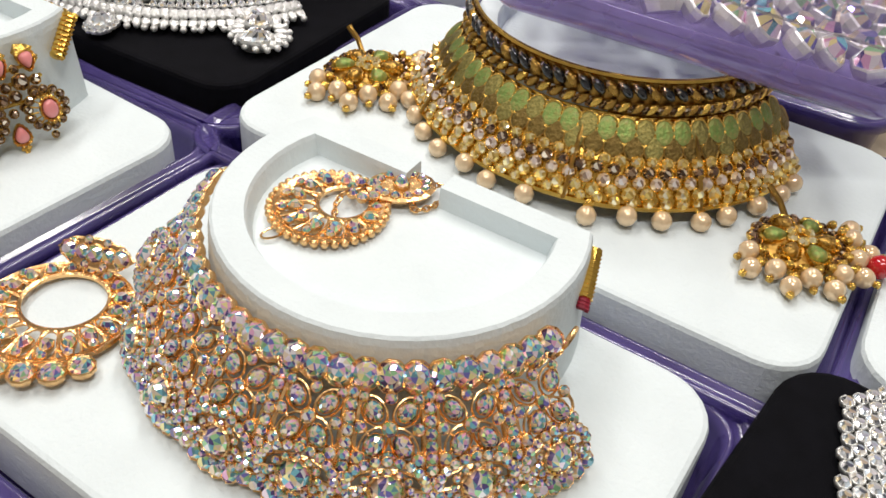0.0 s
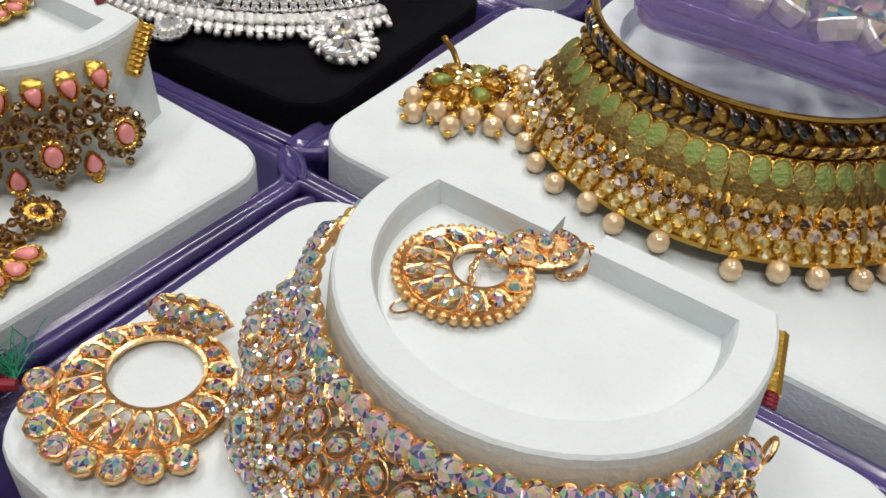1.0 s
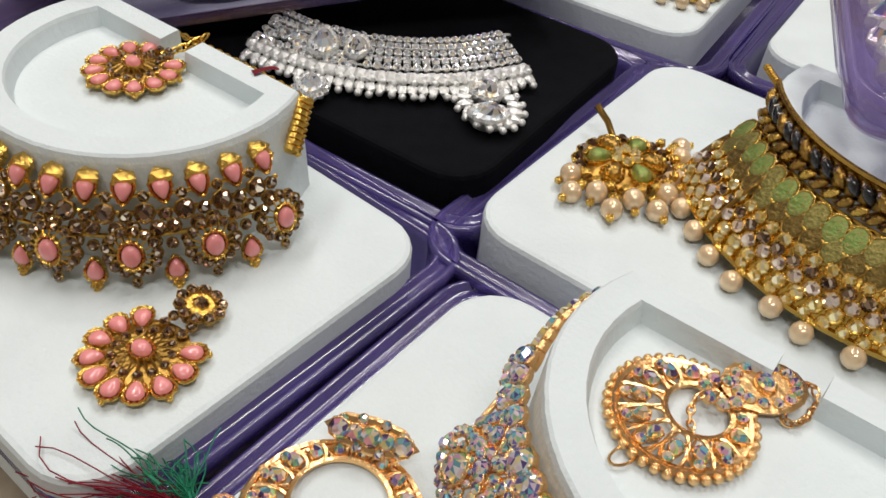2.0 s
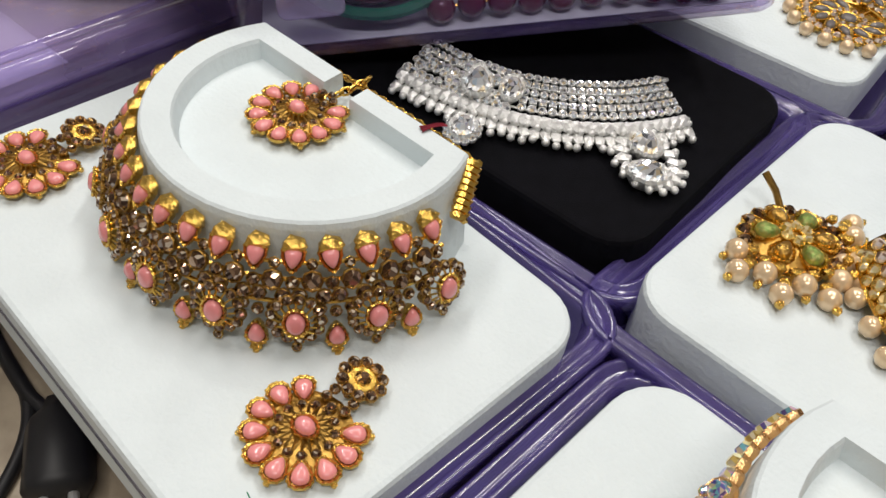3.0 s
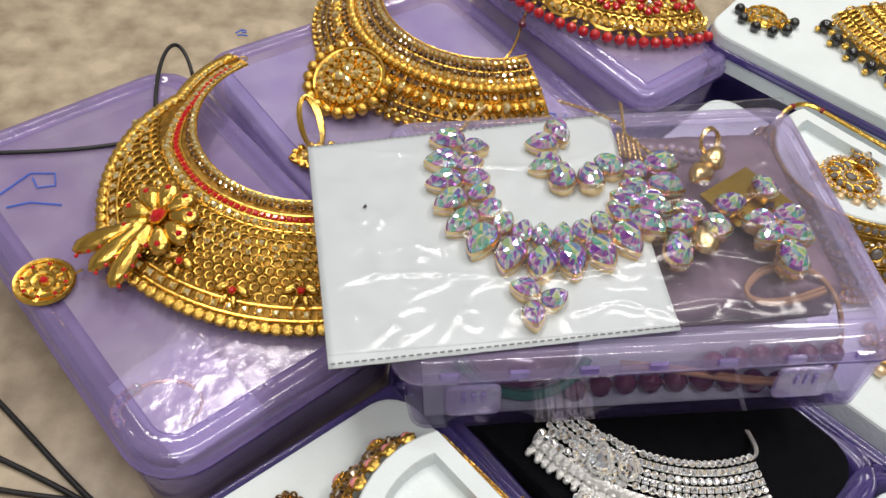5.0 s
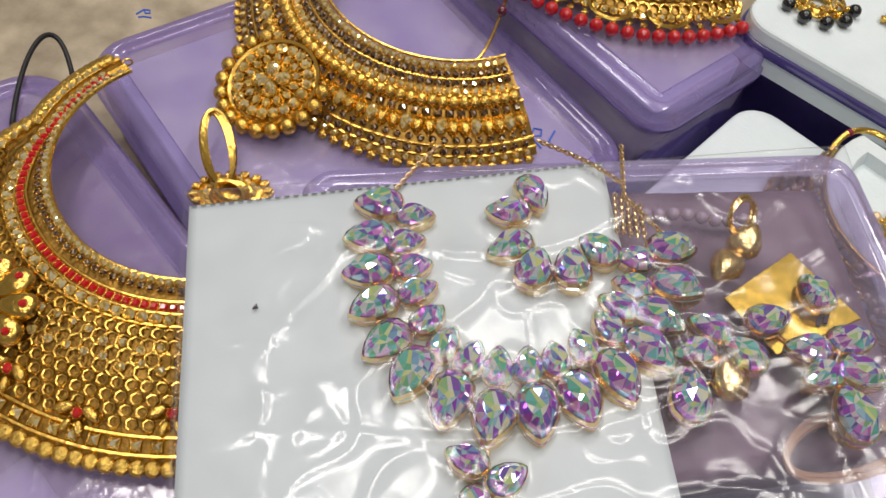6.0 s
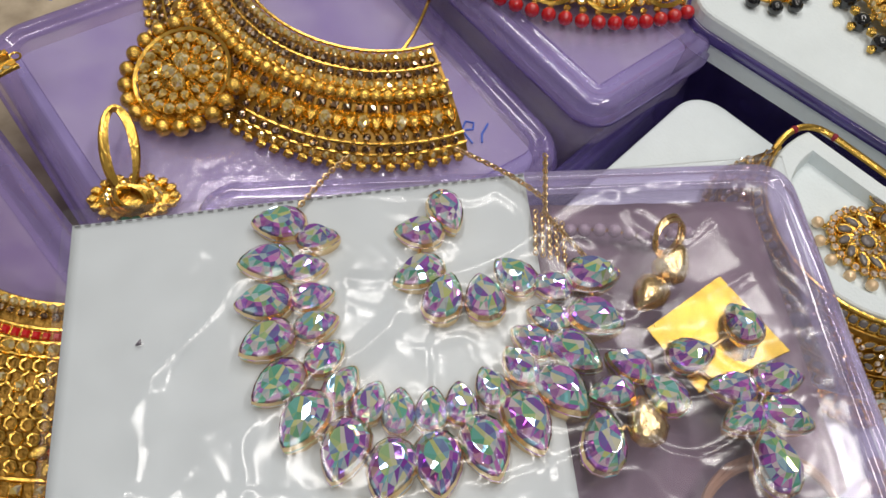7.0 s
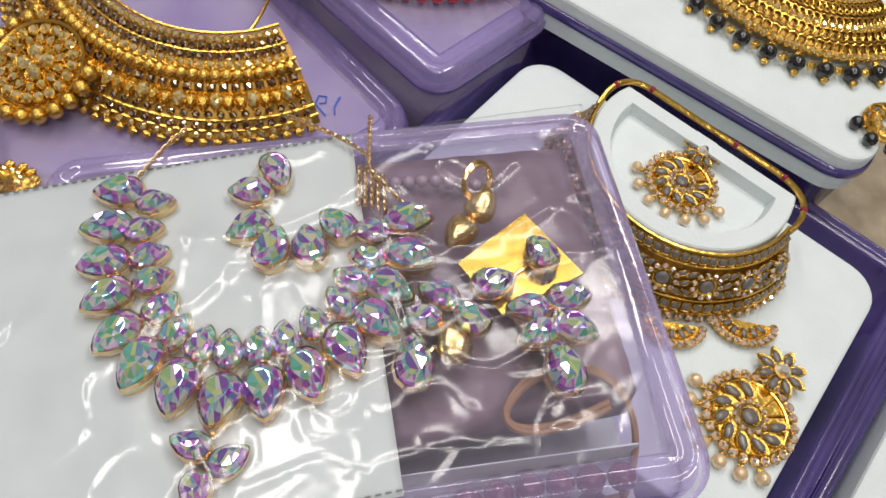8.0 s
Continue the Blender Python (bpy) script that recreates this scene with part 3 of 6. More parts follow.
def bezier(p0, p1, p2, p3, n=24):
    p0, p1, p2, p3 = (Vector(p) for p in (p0, p1, p2, p3))
    return [(1 - t) ** 3 * p0 + 3 * t * (1 - t) ** 2 * p1 + 3 * t * t * (1 - t) * p2 + t ** 3 * p3 for t in (k / n for k in range(n + 1))]


# ---- rose-gold set with aurora stones ----
def rose_choker():
    t = thing("choker", pose(0.0022, 0.1757, 0, 0, 0, 230), "rose-gold choker with aurora crystals round a white neck form", "necklace", "chokers")
    b = Band(0.0635, 0.0815, 0.0850, 0.0545, -74, 75, 0.003)

    def low(s):
        return 1.0 if s > -0.48 else max(0.12, 1.0 - (-0.48 - s) * 2.4)

    for k in range(26):
        s = -0.98 + 1.96 * k / 25
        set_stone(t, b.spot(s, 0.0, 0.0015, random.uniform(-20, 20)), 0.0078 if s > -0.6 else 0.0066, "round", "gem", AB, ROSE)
    bm = rail(b, 0.06, -1, 1, 0.0012)
    rail(b, lambda s: low(s) * 0.93, -0.98, 0.97, 0.0009, bm=bm)
    n = 9
    for k in range(n):
        s = -0.98 + 1.96 * (k + 0.5) / n
        w = 1.96 / n / 2
        f = low(s)
        # a straight column of small stones between two wires
        g = low(s - w)
        for j in range(9):
            small(t, b.spot(s - w, g * (0.13 + 0.088 * j), 0.001), 0.0033, AB, ROSE)
        for dx in (-0.020, 0.020):
            tube(bm, [b.spot(s - w + dx, g * h, 0.0002).translation for h in (0.08, 0.3, 0.6, 0.92)], 0.0007, 5)
        if f < 0.45:
            row(b, t, f * 0.5, s - w * 0.8, s + w * 0.8, 4, 0.0042, AB, ROSE)
            row(b, t, f * 0.85, s - w * 0.8, s + w * 0.8, 4, 0.0042, AB, ROSE)
            continue
        # an eye of stones round one large stone
        m = b.spot(s, 0.80 * f, 0.002)
        set_stone(t, m, 0.0086, "round", "gem", AB, ROSE, beads=14, grow=1.06)
        around(t, m @ pose(0, 0, -0.0004), 0.0064, 0.0052, 12, 0.0022, AB, ROSE)
        for rx, ry in ((0.0098, 0.0056), (0.0062, 0.0050)):
            ring_wire(bm, m @ pose(0, 0, -0.001), rx, ry, 0.0004)
        for sg in (-1, 1):
            tube(bm, [m @ Vector((sg * 0.0035, 0, -0.0004)), m @ Vector((sg * 0.0098, 0, -0.0008))], 0.0006, 5)
            small(t, m @ pose(sg * 0.0078, -0.0012, -0.0006), 0.0026, AB, ROSE)
        around(t, m @ pose(0, 0.0005, -0.0006), 0.0104, 0.0074, 11, 0.0030, AB, ROSE, "round", 5, 175)
        around(t, m @ pose(0, -0.0005, -0.0006), 0.0102, 0.0062, 9, 0.0027, AB, ROSE, "round", 190, 350)
        # leaning drops in wire loops, a trefoil above and curls between
        for sg in (-1, 1):
            set_stone(t, b.spot(s + sg * w * 0.34, 0.47 * f, 0.0015, sg * 34), 0.0062, "oval", "gem", AB, ROSE, grow=1.04)
            ring_wire(bm, b.spot(s + sg * w * 0.36, 0.47 * f, 0.0003, sg * 34), 0.0031, 0.0047, 0.00038)
            set_stone(t, b.spot(s + sg * w * 0.42, 0.24 * f, 0.0014, -sg * 40), 0.0058, "oval", "gem", AB, ROSE, grow=1.04)
            ring_wire(bm, b.spot(s + sg * w * 0.42, 0.24 * f, 0.0003, -sg * 40), 0.0030, 0.0042, 0.00038)
            small(t, b.spot(s + sg * w * 0.70, 0.36 * f, 0.001), 0.0032, AB, ROSE)
            small(t, b.spot(s + sg * w * 0.68, 0.58 * f, 0.001), 0.0036, AB, ROSE)
            small(t, b.spot(s + sg * w * 0.72, 0.15 * f, 0.001), 0.0028, AB, ROSE)
            ring_wire(bm, b.spot(s + sg * w * 0.66, 0.46 * f, 0.0002), 0.0022, 0.0030, 0.0005, 10)
        small(t, b.spot(s, 0.36 * f, 0.001), 0.0040, AB, ROSE)
        small(t, b.spot(s, 0.15 * f, 0.001), 0.0032, AB, ROSE)
        small(t, b.spot(s, 0.56 * f, 0.001), 0.0034, AB, ROSE)
        # the scalloped foot
        for j in range(6):
            q = (j - 2.5) / 2.5
            small(t, b.spot(s + q * w * 0.84, f * (1.05 - 0.06 * q * q), 0.0012), 0.0050, AB, ROSE)
    part("filigree", bm, ROSE, t)
    # tail links towards the back of the form
    for k in range(8):
        a = radians(-74 - 4.8 * k)
        m = pose(0.0628 * math.cos(a), 0.0628 * math.sin(a), 0.0805 - 0.0004 * k, 90, 0, math.degrees(a) + 90) @ pose(0, 0, 0, -15, 0, 0)
        small(t, m, 0.0062, AB if k % 2 else TOPAZ, ROSE)
    # clasp ring and wound thread at the other end
    e = b.spot(1.0, 0.0).translation
    bm = bmesh.new()
    ring_wire(bm, Matrix.Translation(e + Vector((-0.003, 0.004, 0.001))) @ pose(0, 0, 0, 70, 20, 0), 0.0034, 0.0024, 0.0007, 12)
    part("clasp", bm, ROSE, t)
    cord_wrap(t, local(t, (0.0535, 0.143, 0.0785)), local(t, (0.0590, 0.1570, 0.0855)), 0.0026, GOLD)
    cord_wrap(t, local(t, (0.0525, 0.1405, 0.0765)), local(t, (0.0535, 0.143, 0.0785)), 0.0022, THREAD, 3)


def crescent(t, m, r, hole, off, metal, gem, n, size, fine=False):
    """A flat crescent plate with a stone row and a beaded rim. The hole sits off the middle towards +y."""
    bm = bmesh.new()
    cnt = 36
    outer = [(r * math.cos(2 * math.pi * k / cnt), r * math.sin(2 * math.pi * k / cnt)) for k in range(cnt)]
    inner = [(hole * math.cos(2 * math.pi * k / cnt), off + hole * math.sin(2 * math.pi * k / cnt)) for k in range(cnt)]
    if not fine:
        rings = [[m @ Vector((x, y, z)) for x, y in ring] for ring, z in ((inner, -0.0008), (outer, -0.0008), (outer, 0.0002), (inner, 0.0002), (inner, -0.0008))]
        loft(bm, rings, False, False)
        ring_wire(bm, m @ pose(0, off * 0.5, 0.0003), (r + hole) / 2 + size * 0.75, (r + hole) / 2 + size * 0.75, 0.0005, 30)
    ring_wire(bm, m @ pose(0, 0, 0.0004), r, r, 0.0010, 36)
    if fine:
        ring_wire(bm, m @ pose(0, 0, 0.0002), r * 0.93, r * 0.93, 0.0008, 36)
    ring_wire(bm, m @ pose(0, off, 0.0004), hole, hole, 0.0009, 30)
    for k in range(n):
        a = 360 * k / n + 10
        x0, y0 = hole * math.cos(radians(a)), off + hole * math.sin(radians(a))
        x1, y1 = r * math.cos(radians(a)), r * math.sin(radians(a))
        gap = math.hypot(x1 - x0, y1 - y0)
        small(t, m @ pose((x0 + x1) / 2, (y0 + y1) / 2, 0.0012, 0, 0, a - 90), min(size * (1.05 if fine else 1.3), gap * 0.72), gem, metal, "pear" if k % 2 or fine else "round")
        if fine:
            # a wire loop round each drop and a leaf between it and the next
            ring_wire(bm, m @ pose((x0 + x1) / 2, (y0 + y1) / 2, 0.0004, 0, 0, a - 90), min(size * 0.62, gap * 0.4), gap * 0.5, 0.0006, 12)
            b = a + 180 / n
            xb, yb = hole * math.cos(radians(b)), off + hole * math.sin(radians(b))
            xc, yc = r * math.cos(radians(b)), r * math.sin(radians(b))
            tube(bm, [m @ Vector((xb, yb, 0.0004)), m @ Vector(((xb + xc) / 2, (yb + yc) / 2, 0.0006)), m @ Vector((xc, yc, 0.0004))], 0.00036, 5)
            if gap > size * 1.6:
                small(t, m @ pose(x0 * 0.22 + x1 * 0.78, y0 * 0.22 + y1 * 0.78, 0.0014), size * 0.6, gem, metal)
    tagged(part("openwork", bm, metal, t), "", "", "", "stuff")
    return t


def rose_earring():
    m = pose(-0.1057, 0.1703, 0.0525, -2, 3, 0)
    t = thing("earring", m, "rose-gold hoop earring with aurora crystals on white foam", "earring", "earrings")
    crescent(t, pose(0, 0, 0, 0, 0, -20), 0.0235, 0.0135, 0.005, ROSE, AB, 18, 0.0052, True)
    for k in range(8):
        a = 178 + 17 * k
        c, s = math.cos(radians(a)), math.sin(radians(a))
        set_stone(t, pose(0.0275 * c, 0.0275 * s, 0.001, 0, 0, a), 0.0072, "round", "gem", AB, ROSE)
        one_bead(t, pose(0.0242 * c, 0.0242 * s, 0.0005), 0.0022, ROSE, "link")
    # the stud piece standing across the top
    bar = pose(0.009, 0.021, 0.007, 55, 0, -18)
    bm = bmesh.new()
    loft(bm, [[bar @ Vector((x * s, y * s, z)) for x, y in ((0.013, 0), (0.008, 0.0042), (0, 0.0052), (-0.008, 0.0042), (-0.013, 0), (-0.008, -0.0042), (0, -0.0052), (0.008, -0.0042))] for s, z in ((1, -0.0012), (1.05, 0), (0.9, 0.0004))])
    part("stud_plate", bm, ROSE, t)
    for k in range(5):
        small(t, bar @ pose(-0.009 + 0.0045 * k, 0, 0.001), 0.005 if k % 2 else 0.006, AB, ROSE)
    around(t, bar @ pose(0, 0, 0.0004), 0.0105, 0.0042, 10, 0.003, AB, ROSE)


def rose_tikka():
    t = thing("forehead_pendant", pose(-0.0208, 0.1815, 0.084), "rose-gold disc forehead pendant with aurora crystals on white foam", "pendant", "forehead pendants")
    crescent(t, pose(0, 0, 0, 0, 0, -75), 0.0172, 0.0085, 0.005, ROSE, AB, 13, 0.0048, True)
    for k in range(38):
        a = 2 * math.pi * k / 38
        one_bead(t, pose(0.0184 * math.cos(a), 0.0184 * math.sin(a), 0.0002), 0.0028, ROSE, "grain")
    m = pose(0.0235, 0.0085, 0.002, 0, 0, 5)
    bm = bmesh.new()
    loft(bm, [[m @ Vector((x * 0.011 * s, y * 0.0085 * s, z)) for x, y in [(math.cos(k * math.pi / 8), math.sin(k * math.pi / 8)) for k in range(16)]] for s, z in ((1, -0.0012), (1.05, 0), (0.9, 0.0004))])
    part("drop_plate", bm, ROSE, t)
    bm = bmesh.new()
    ring_wire(bm, pose(-0.0165, -0.0115, -0.0005, 0, 0, 30), 0.0042, 0.0022, 0.0004, 16)
    part("hook", bm, ROSE, t)
    set_stone(t, m @ pose(0, 0, 0.0012), 0.006, "oval", "gem", AB, ROSE)
    around(t, m @ pose(0, 0, 0.0006), 0.0082, 0.0062, 13, 0.0032, AB, ROSE)
    around(t, pose(0.0115, 0.006, 0.0025), 0.0042, 0.0042, 7, 0.0036, AB, ROSE)
    chain(t, bezier((0.031, 0.0065, 0.001), (0.036, 0.012, 0.002), (0.040, 0.011, 0.0), (0.0365, 0.0035, -0.001)), 0.0026, ROSE)
    chain(t, bezier((0.036, 0.004, -0.001), (0.030, -0.004, 0), (0.024, -0.002, 0), (0.027, 0.001, 0.0)), 0.0026, ROSE)
    chain(t, bezier((0.010, 0.005, 0.003), (0.004, 0.006, 0.003), (0.001, 0.001, 0.0), (0.002, -0.006, 0.0)), 0.0026, ROSE)


# ---- set with pink stones ----
def pink_flower(t, m, r, n=11, a0=0, a1=330):
    """Pink stone in two rings of brown crystals and a ring of pink drops."""
    bm = bmesh.new()
    loft(bm, [[m @ Vector((r * 0.8 * s * math.cos(k * math.pi / 10), r * 0.8 * s * math.sin(k * math.pi / 10), z)) for k in range(20)] for s, z in ((1, -0.001), (1.03, 0), (0.6, 0.0012))])
    for k in range(18):
        a = 2 * math.pi * k / 18
        tube(bm, [m @ Vector((x * math.cos(a), x * math.sin(a), z)) for x, z in ((r * 0.26, 0.0028), (r * 0.46, 0.0016))], 0.0004, 4)
    part("plate", bm, GOLDD, t)
    set_stone(t, m @ pose(0, 0, 0.0026), r * 0.46, "oval", "dome", PINK, GOLD, beads=14)
    around(t, m @ pose(0, 0, 0.0012), r * 0.50, r * 0.50, 13, r * 0.17, CHAMP, GOLDD)
    for k in range(n):
        a = a0 + (a1 - a0) * k / (n - 1)
        c, s = math.cos(radians(a)), math.sin(radians(a))
        set_stone(t, m @ pose(r * 0.82 * c, r * 0.82 * s, 0.0008, 0, 0, a + 90), r * 0.46, "pear", "dome", PINK, GOLD, beads=14, flat=0.7)
        if k % 2:
            put("grain", grain(GOLD), t, m @ pose(r * 1.1 * c, r * 1.1 * s, 0) @ Matrix.Scale(r * 0.14, 4))


def pink_earring(x, y, turn):
    t = thing("earring", pose(x, y, 0.0525, 0, 0, turn), "gold earring with pink stones and brown crystals on white foam", "earring", "earrings")
    pink_flower(t, Matrix(), 0.0172, 10, 50, 310)
    m = pose(0.0225, 0, 0.003, 12, 10, 0)
    bm = bmesh.new()
    loft(bm, [[m @ Vector((0.0068 * s * math.cos(k * math.pi / 8), 0.0068 * s * math.sin(k * math.pi / 8), z)) for k in range(16)] for s, z in ((0.7, -0.003), (1.05, 0), (0.6, 0.001))])
    part("stud_plate", bm, GOLD, t)
    around(t, m @ pose(0, 0, 0.0008), 0.0062, 0.0062, 10, 0.0038, CHAMP, GOLDD)
    small(t, m @ pose(0, 0, 0.001), 0.005, CHAMP, GOLD)
    around(t, pose(0.0135, 0, 0.002), 0.0035, 0.0045, 6, 0.0032, CHAMP, GOLDD)


def pink_choker():
    t = thing("choker", pose(-0.1798, 0.3247, 0, 0, 0, 226), "gold choker with pink stones and brown crystals round white form", "necklace", "chokers")
    b = Band(0.0598, 0.0815, 0.0705, 0.0545, -98, 93, 0.002)
    bm = rail(b, 0.3, -1, 1, 0.0008)
    rail(b, 0.55, -1, 1, 0.0008, bm=bm)
    rail(b, 0.12, -1, 1, 0.0007, bm=bm)
    n = 19
    for k in range(n):
        s = -0.97 + 1.94 * k / (n - 1)
        set_stone(t, b.spot(s, 0.06, 0.002, 180 + random.uniform(-8, 8)), 0.0078, "pear", "dome", PINK, GOLD, beads=14)
        put("cap", grain(GOLD), t, b.spot(s, -0.09, 0.001) @ Matrix.Diagonal((0.0086, 0.0064, 0.0062, 1)))
        if k < n - 1:
            s2 = s + 0.97 / (n - 1)
            small(t, b.spot(s2, 0.30, 0.002), 0.0062, CHAMP, GOLDD)
            small(t, b.spot(s2, 0.13, 0.001), 0.0034, CHAMP, GOLD)
            small(t, b.spot(s2 + 0.03, 0.47, 0.0016), 0.0048, CHAMP, GOLDD)
            small(t, b.spot(s2 - 0.035, 0.46, 0.0016), 0.0046, CHAMP, GOLDD)
        small(t, b.spot(s, 0.33, 0.0012), 0.004, CHAMP, GOLDD)
    for k in range(10):
        s = 0.962 - 0.2055 * k
        m = b.spot(s, 0.70, 0.003)
        set_stone(t, m @ pose(0, 0, 0.0022), 0.0088, "oval", "dome", PINK, GOLD, beads=16, flat=0.8)
        for j in range(16):
            a = 2 * math.pi * j / 16
            tube(bm, [m @ Vector((q * math.cos(a), q * math.sin(a), z)) for q, z in ((0.0045, 0.0016), (0.0072, 0.0002))], 0.0004, 4)
        around(t, m, 0.0076, 0.0074, 13, 0.0035, CHAMP, GOLDD)
        small(t, b.spot(s, 1.09, 0.002), 0.003, CHAMP, GOLD)
        if k < 9:
            s2 = s - 0.103
            set_stone(t, b.spot(s2, 0.93, 0.002), 0.0078, "pear", "dome", PINK, GOLD, beads=14)
            for dx, dh in ((-0.008, 1.13), (0.008, 1.13), (0, 1.18)):
                put("grain", grain(GOLD), t, b.spot(s2 + dx, dh, 0.0018) @ Matrix.Scale(0.0024, 4))
            for dx, dh in ((-0.04, 0.62), (0.04, 0.62), (0, 0.66), (-0.045, 0.78), (0.045, 0.78)):
                small(t, b.spot(s2 + dx, dh, 0.001), 0.0036, CHAMP, GOLDD)
    part("filigree", bm, GOLD, t)
    # wound cord at one end, thin gold cord along the straight wall
    e = b.spot(0.99, 0.1).translation
    bm = bmesh.new()
    ring_wire(bm, Matrix.Translation(e) @ pose(0, 0, 0, 60, 30, 0), 0.0034, 0.0026, 0.0006, 12)
    part("clasp", bm, GOLD, t)
    cord_wrap(t, local(t, (-0.1265, 0.2925, 0.0765)), local(t, (-0.1235, 0.3105, 0.0865)), 0.0034, GOLD, 9)
    chain(t, bezier(local(t, (-0.1235, 0.3105, 0.0865)), local(t, (-0.130, 0.3175, 0.087)), local(t, (-0.17, 0.3490, 0.087)), local(t, (-0.204, 0.3755, 0.083)), 30), 0.003, GOLD, "cord")
    bm = bmesh.new()
    for k in range(5):
        tube(bm, bezier(local(t, (-0.1335, 0.3225, 0.0905)), local(t, (-0.136, 0.3215 + 0.0006 * k, 0.0915)), local(t, (-0.139, 0.320, 0.0915)), local(t, (-0.1415 - 0.0003 * k, 0.3180 + 0.0006 * k, 0.0905)), 8), 0.0004, 4)
    part("thread_end", bm, THREAD, t, "loose red thread end")


def pink_tikka():
    t = thing("forehead_pendant", pose(-0.1852, 0.3272, 0.0845, 0, 0, 45), "gold flower forehead pendant with pink stones on white foam", "pendant", "forehead pendants")
    pink_flower(t, Matrix(), 0.0162, 11, 35, 325)
    chain(t, bezier((0.012, 0, 0.001), (0.018, 0.001, 0.001), (0.024, -0.002, 0.002), (0.032, 0.001, 0.002)), 0.004, GOLD)
    around(t, pose(0.011, 0, 0.002), 0.0035, 0.0035, 6, 0.003, CHAMP, GOLDD)


# ---- green and gold set ----
GREEN2 = mat("olive_enamel", (0.20, 0.18, 0.055), 0.36, 0.8, 0.4, 8, 0.7, 9, second=(0.40, 0.33, 0.10))


BRONZE = mat("bronze_enamel", (0.16, 0.11, 0.03), 0.3, 0.9, 0.4, 8, 0.9, 9, second=(0.26, 0.17, 0.05))


def green_choker():
    t = thing("choker", pose(0.109, 0.3025, 0, 0, 0, 231), "antique-gold choker with green enamel and hanging pearls", "necklace", "chokers")
    up = Band(0.0655, 0.099, 0.0675, 0.0835, -66, 88)
    b = Band(0.068, 0.083, 0.0895, 0.0565, -64, 86, 0.002)
    bm = bmesh.new()
    up.sheet(bm, -1, 1, 0.02, 1.0, 40, 2, 0.001)
    part("upper_plate", bm, GOLDD, t)
    bm = bmesh.new()
    b.sheet(bm, -1, 1, 0.0, 0.97, 40, 4, 0.001)
    part("lower_plate", bm, GOLD, t)
    for band, h, r in ((up, 0.0, 0.0011), (up, 0.97, 0.0009), (b, 0.30, 0.0006), (b, 0.98, 0.0013)):
        part("rail", rail(band, h, -1, 1, r), GOLD, t)
    for s in (-0.66, 0.02, 0.47):
        bm = bmesh.new()
        tube(bm, [b.spot(s, h, 0.0022).translation for h in (0.0, 0.35, 0.7, 1.0)], 0.0009, 5)
        part("hinge", bm, GOLDD, t)
    n = 34
    for k in range(n):
        s = -0.98 + 1.96 * (k + 0.5) / n
        small(t, up.spot(s, 0.24, 0.001, 50), 0.0062, CHAMP, GOLDD, "leaf")
        put("leaf", stone("dome", "leaf", ONYX if k % 3 else GOLDD), t, up.spot(s + 0.015, 0.30, 0.0012, 45) @ Matrix.Scale(0.0075, 4))
        small(t, up.spot(s, 0.72, 0.001, -50), 0.0058, CHAMP, GOLDD, "leaf")
        put("leaf", stone("dome", "leaf", GOLD if k % 2 else GOLDD), t, up.spot(s + 0.015, 0.70, 0.0012, -45) @ Matrix.Scale(0.007, 4))
    n = 26
    for k in range(n):
        s = -0.98 + 1.96 * (k + 0.5) / n
        set_stone(t, b.spot(s, 0.15, 0.0024, 180) @ pose(0, 0, 0, -8), 0.0108, "oval", "dome", (GREEN, GREEN2)[k % 3 == 1], GOLD, flat=0.16, grow=1.0)
        set_stone(t, b.spot(s + 0.98 / n, 0.31, 0.0014, 180) @ pose(0, 0, 0, -8), 0.0108, "oval", "dome", BRONZE if k % 4 else GREEN2, GOLDD, flat=0.16, grow=1.0)
        small(t, b.spot(s, 0.02, 0.0014), 0.0034, CHAMP, GOLD)
    for j, (h, size, nn) in enumerate(((0.47, 0.0046, 34), (0.58, 0.0052, 32), (0.70, 0.0055, 32), (0.82, 0.0056, 32), (0.92, 0.0046, 34))):
        row(b, t, h, -0.98 + 0.03 * (j % 2), 0.95 + 0.03 * (j % 2), nn, size, (TOPAZ, CHAMP, BLUSH, TOPAZ, TOPAZ)[j], GOLD, wob=0.25)
    for k in range(17):
        s = -0.99 + 1.98 * (k + 0.5) / 17 + random.uniform(-0.015, 0.015)
        if k == 8:
            continue
        one_bead(t, b.spot(s, 1.10 + random.uniform(-0.03, 0.05), 0.001), 0.0083, PEARL, "pearl")
        put("cap", grain(GOLD), t, b.spot(s, 0.99, 0.0005) @ Matrix.Scale(0.005, 4))
        put("grain", grain(GOLD), t, b.spot(s + 0.006, 1.31, 0.0005) @ Matrix.Scale(0.0026, 4))
    e = up.spot(-1, 0.1).translation
    cord_wrap(t, e, e + Vector((-0.008, -0.008, 0.001)), 0.0015, GOLD, 8)


